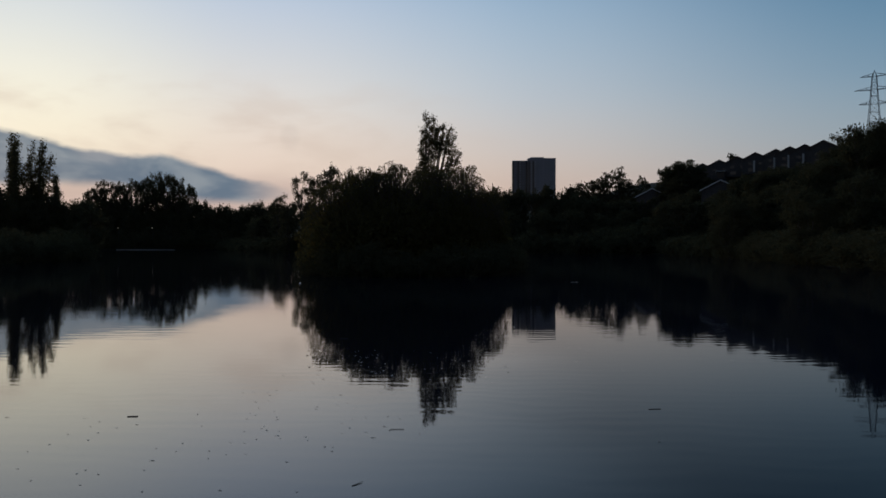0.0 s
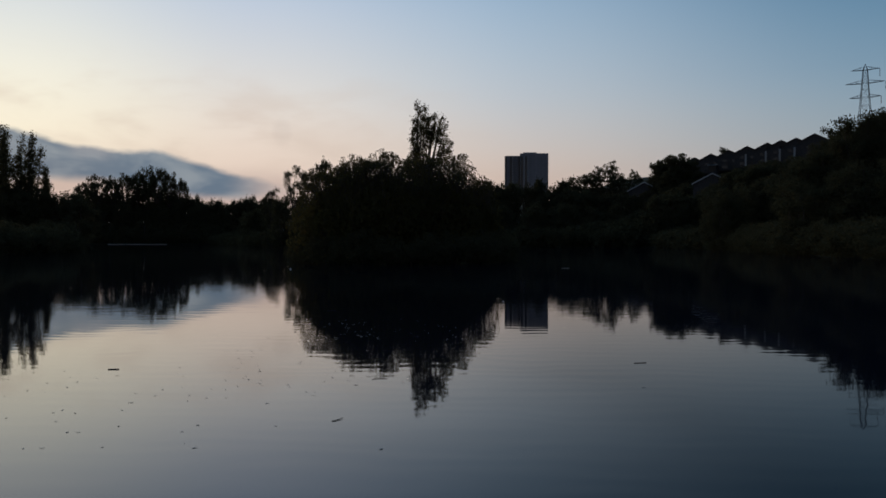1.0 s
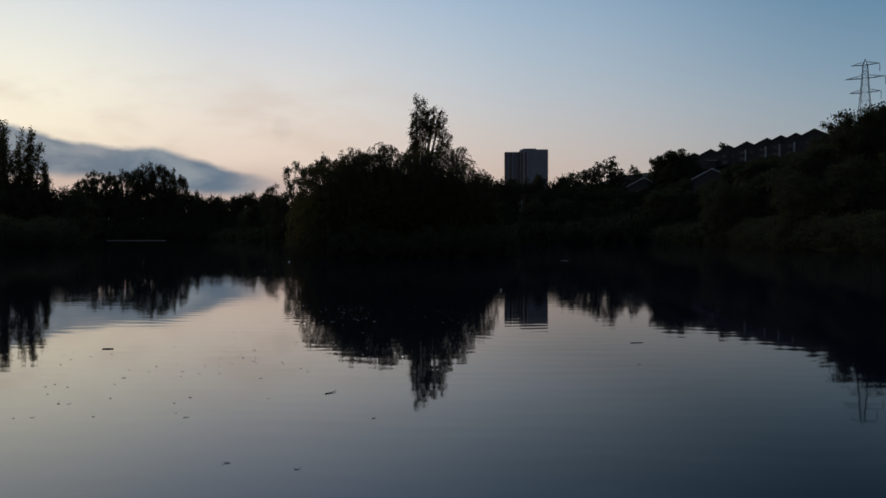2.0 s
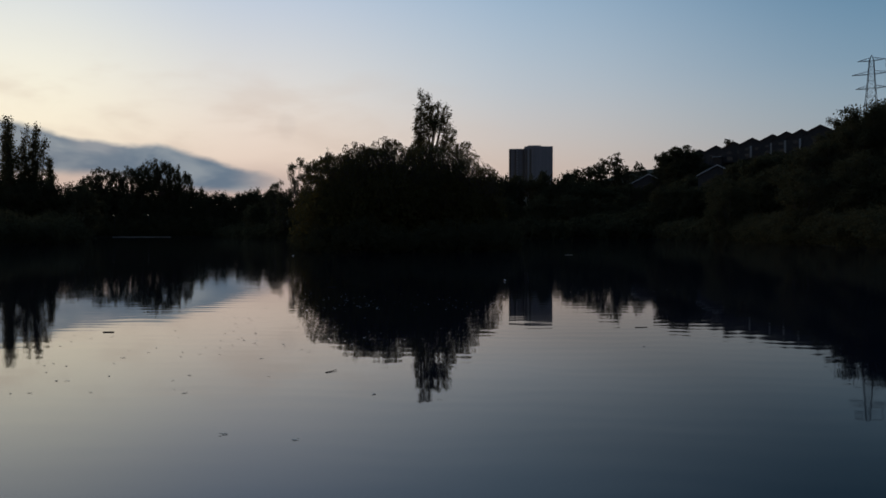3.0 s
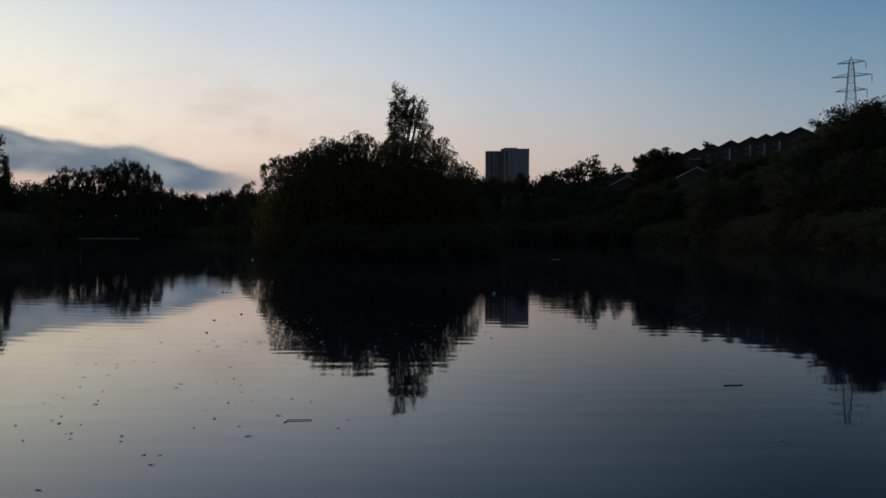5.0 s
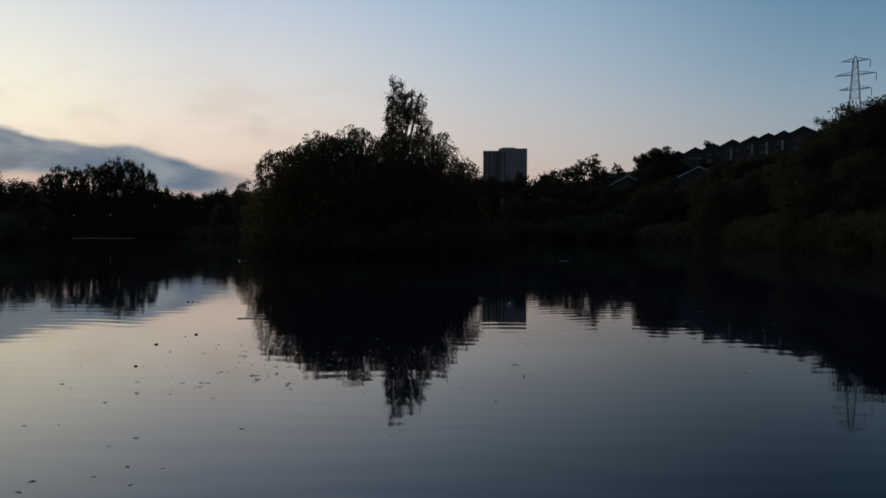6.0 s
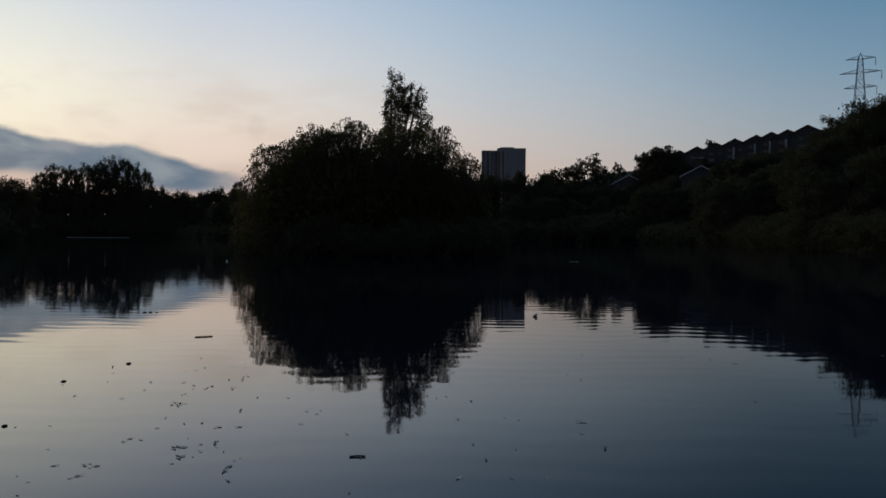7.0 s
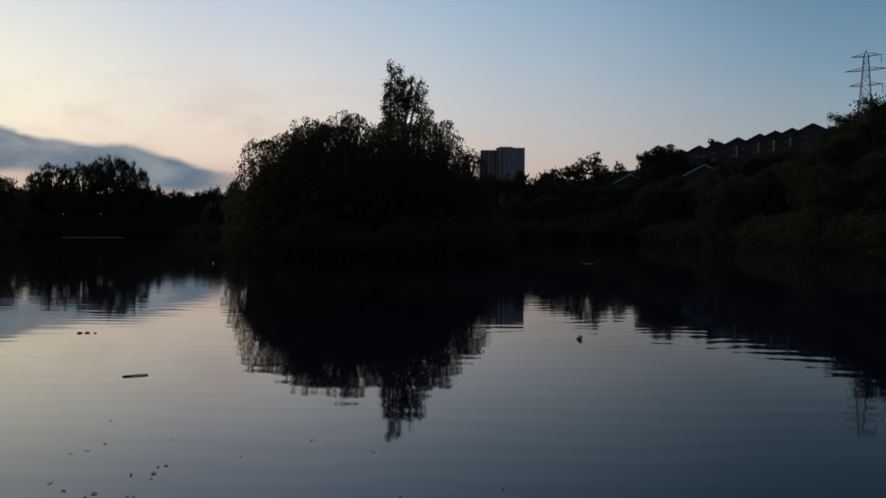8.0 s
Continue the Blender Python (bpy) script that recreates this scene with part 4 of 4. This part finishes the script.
MID_DRIFT = [(-3.76, 22.52), (-2.20, 20.13), (-2.10, 20.48), (-1.76, 20.66), (-1.57, 20.51), (-1.40, 20.52), (-1.74, 20.14), (-1.74, 19.87), (-1.69, 19.85), (-1.63, 19.59), (-1.55, 19.58), (-1.47, 20.03), (-1.44, 19.84), (-1.58, 19.94), (-1.22, 19.32), (-1.19, 19.53), (-1.65, 19.40), (-2.24, 19.41), (-2.17, 19.35), (-2.21, 19.11), (-2.62, 19.12), (-2.48, 18.98), (-2.42, 18.70), (-1.90, 18.47), (-2.28, 21.99), (-2.13, 22.33), (-1.83, 22.33), (-2.48, 19.36)]
FAR_DRIFT = [(-2.74, 24.44), (-2.55, 23.44), (-2.32, 22.47), (-2.27, 22.26), (-2.13, 22.25), (-1.84, 22.23), (-1.84, 22.71), (-2.29, 21.92), (-0.90, 21.12), (-0.79, 21.02)]
for x, y in NEAR_DRIFT + MID_DRIFT + FAR_DRIFT:
    float_leaf(x, y)
for _ in range(8):
    float_leaf(dice.gauss(-2.19, 0.06), dice.gauss(21.45, 0.05))
for _ in range(60):
    y = dice.uniform(9, 15)
    float_leaf(dice.gauss(-3.9 - 0.12 * (y - 12), 1.5), y)
for _ in range(55):
    y = dice.uniform(18.6, 23.8)
    float_leaf(dice.uniform(-0.15, 0.075) * y + dice.gauss(0, 0.3), y, 0.85, CURLED)
for _ in range(12):
    float_leaf(dice.uniform(1.0, 8.5), dice.uniform(12, 26))
for x, y in [(-1.88, 23.0), (-1.83, 23.02), (-2.1, 22.4), (-1.31, 17.1)]:
    float_leaf(x, y)
for x, y, grow in [(-2.24, 21.52, 2.2), (-1.6, 20.48, 1.5), (-1.48, 19.97, 1.9), (-1.76, 19.82, 1.9), (-1.65, 19.56, 2.2), (-1.23, 19.22, 2.4), (-1.22, 19.47, 1.5), (-2.27, 19.37, 1.8), (-2.2, 19.3, 1.2), (-2.24, 19.05, 1.5), (-2.22, 20.03, 1.3), (-1.86, 22.83, 1.5), (-1.87, 22.34, 1.4)]:
    float_leaf(x, y, grow * 0.75, CURLED if grow > 1.7 else LEAVES)
float_leaf(1.63, 20.65, 1.7)
float_leaf(-0.98, 7.14, 1.7)
float_leaf(-1.63, 7.34, 1.6)


def twig(label, pts, r, bits=(), mat=TWIG):
    root = tagged(new("floating_twig"), label, "twig", "driftwood")
    bm = bmesh.new()
    for a, b in zip(pts, pts[1:]):
        limb(bm, a, b, r, r * 0.85, 7)
    part("stem", bm, mat, root)
    for a, b in bits:
        bm = bmesh.new()
        limb(bm, a, b, r * 0.6, r * 0.3, 6)
        part("side_shoot", bm, mat, root)
    return root


twig("straight dark stick floating on the lake", [(-0.14, 0, 0.006), (0, 0.012, 0.010), (0.14, 0.03, 0.008)], 0.009).matrix_basis = pose(-3.29, 26.71, 0, 0, 0, 18)
twig("forked wet twig floating on the lake", [(-0.08, -0.10, 0.004), (-0.03, -0.05, 0.008), (0.02, 0.02, 0.008)], 0.007,
     [((0.01, 0.0, 0.008), (0.07, 0.10, 0.014)), ((0.03, 0.03, 0.012), (0.055, 0.09, 0.016)), ((-0.05, -0.06, 0.008), (-0.02, -0.07, 0.012)), ((0.02, 0.03, 0.01), (0.05, 0.03, 0.012))]).matrix_basis = bare(-1.12, 10.57, 0, 0.85)
twig("curved thin twig floating on the lake", [(-0.13, -0.03, 0.004), (-0.1, 0.05, 0.008), (0.12, 0.06, 0.006)], 0.0045).matrix_basis = pose(-0.78, 13.62, 0)
twig("short dark twig floating on the lake", [(-0.1, 0, 0.006), (0.09, 0.02, 0.008)], 0.010, [((0.05, 0.02, 0.01), (0.08, -0.07, 0.01))]).matrix_basis = pose(-5.68, 14.67, 0)
twig("short forked dark twig floating on the lake", [(-0.09, 0, 0.008), (0.0, 0.02, 0.012), (0.09, 0.01, 0.01)], 0.011, [((0.03, 0.02, 0.01), (0.05, -0.07, 0.012)), ((0.08, 0.01, 0.01), (0.1, -0.05, 0.012))]).matrix_basis = bare(-0.32, 19.55, 0, 0.65)
twig("thin pale twig floating on the lake", [(-0.12, 0, 0.005), (0.12, 0.03, 0.005)], 0.006).matrix_basis = pose(4.06, 15.35, 0)


def bark_piece(x, y, length, seed):
    """A low, knobbly crust of bark, afloat."""
    rng = random.Random(seed)
    bm = bmesh.new()
    bmesh.ops.create_icosphere(bm, subdivisions=2, radius=1.0)
    for v in bm.verts:
        k = rng.uniform(0.82, 1.12)
        v.co = Vector((v.co.x * length * 0.5 * k, v.co.y * length * 0.34 * k, v.co.z * length * 0.24 * k + 0.004))
    ob = part("floating_bark", bm, TWIG)
    tagged(ob, "small dark lump of wet bark floating on the lake", "bark", "driftwood")
    ob.matrix_basis = pose(x, y, 0, 0, 0, rng.uniform(0, 60))


for i, (x, y, length) in enumerate([(-5.59, 30.83, 0.085), (-5.48, 30.86, 0.08), (-5.34, 30.84, 0.05), (-3.55, 23.97, 0.07), (-3.84, 22.72, 0.065), (-3.43, 20.58, 0.055)]):
    bark_piece(x, y, length, i + 3)


def bottle():
    root = tagged(new("floating_bottle"), "small brown and white plastic bottle floating tilted in the lake", "bottle")
    bm = bmesh.new()
    limb(bm, (0, 0, -0.06), (0, 0, 0.035), 0.046, 0.047, 14)
    limb(bm, (0, 0, 0.035), (0, 0, 0.055), 0.047, 0.030, 14)
    part("body", bm, RUST, root)
    bm = bmesh.new()
    limb(bm, (0, 0, 0.054), (0, 0, 0.090), 0.032, 0.030, 14)
    part("cap", bm, PLASTIC, root, "off-white screw cap")
    return root


bottle().matrix_basis = pose(2.65, 30.1, -0.022, 6, 24, 0)


def white_float(x, y):
    root = tagged(new("marker_float"), "small white marker float on the water", "float", "")
    bm = bmesh.new()
    bmesh.ops.create_uvsphere(bm, u_segments=12, v_segments=8, radius=0.07, matrix=Matrix.Diagonal((1, 1, 0.8, 1)))
    part("ball", bm, PLASTIC, root)
    bm = bmesh.new()
    limb(bm, (0, 0, 0.05), (0, 0, 0.11), 0.012, 0.010, 6)
    part("stem", bm, PLASTIC, root)
    root.matrix_basis = pose(x, y, 0.02)


white_float(-11.4, 64)
twig("pale barkless branch floating in the dark water by the island", [(-0.34, 0, 0.0), (-0.1, 0.03, 0.012), (0.32, 0.02, 0.005)], 0.024, [((0.1, 0.02, 0.01), (0.2, 0.06, 0.05))], DEAD_LEAF).matrix_basis = pose(10.85, 66.1, 0)
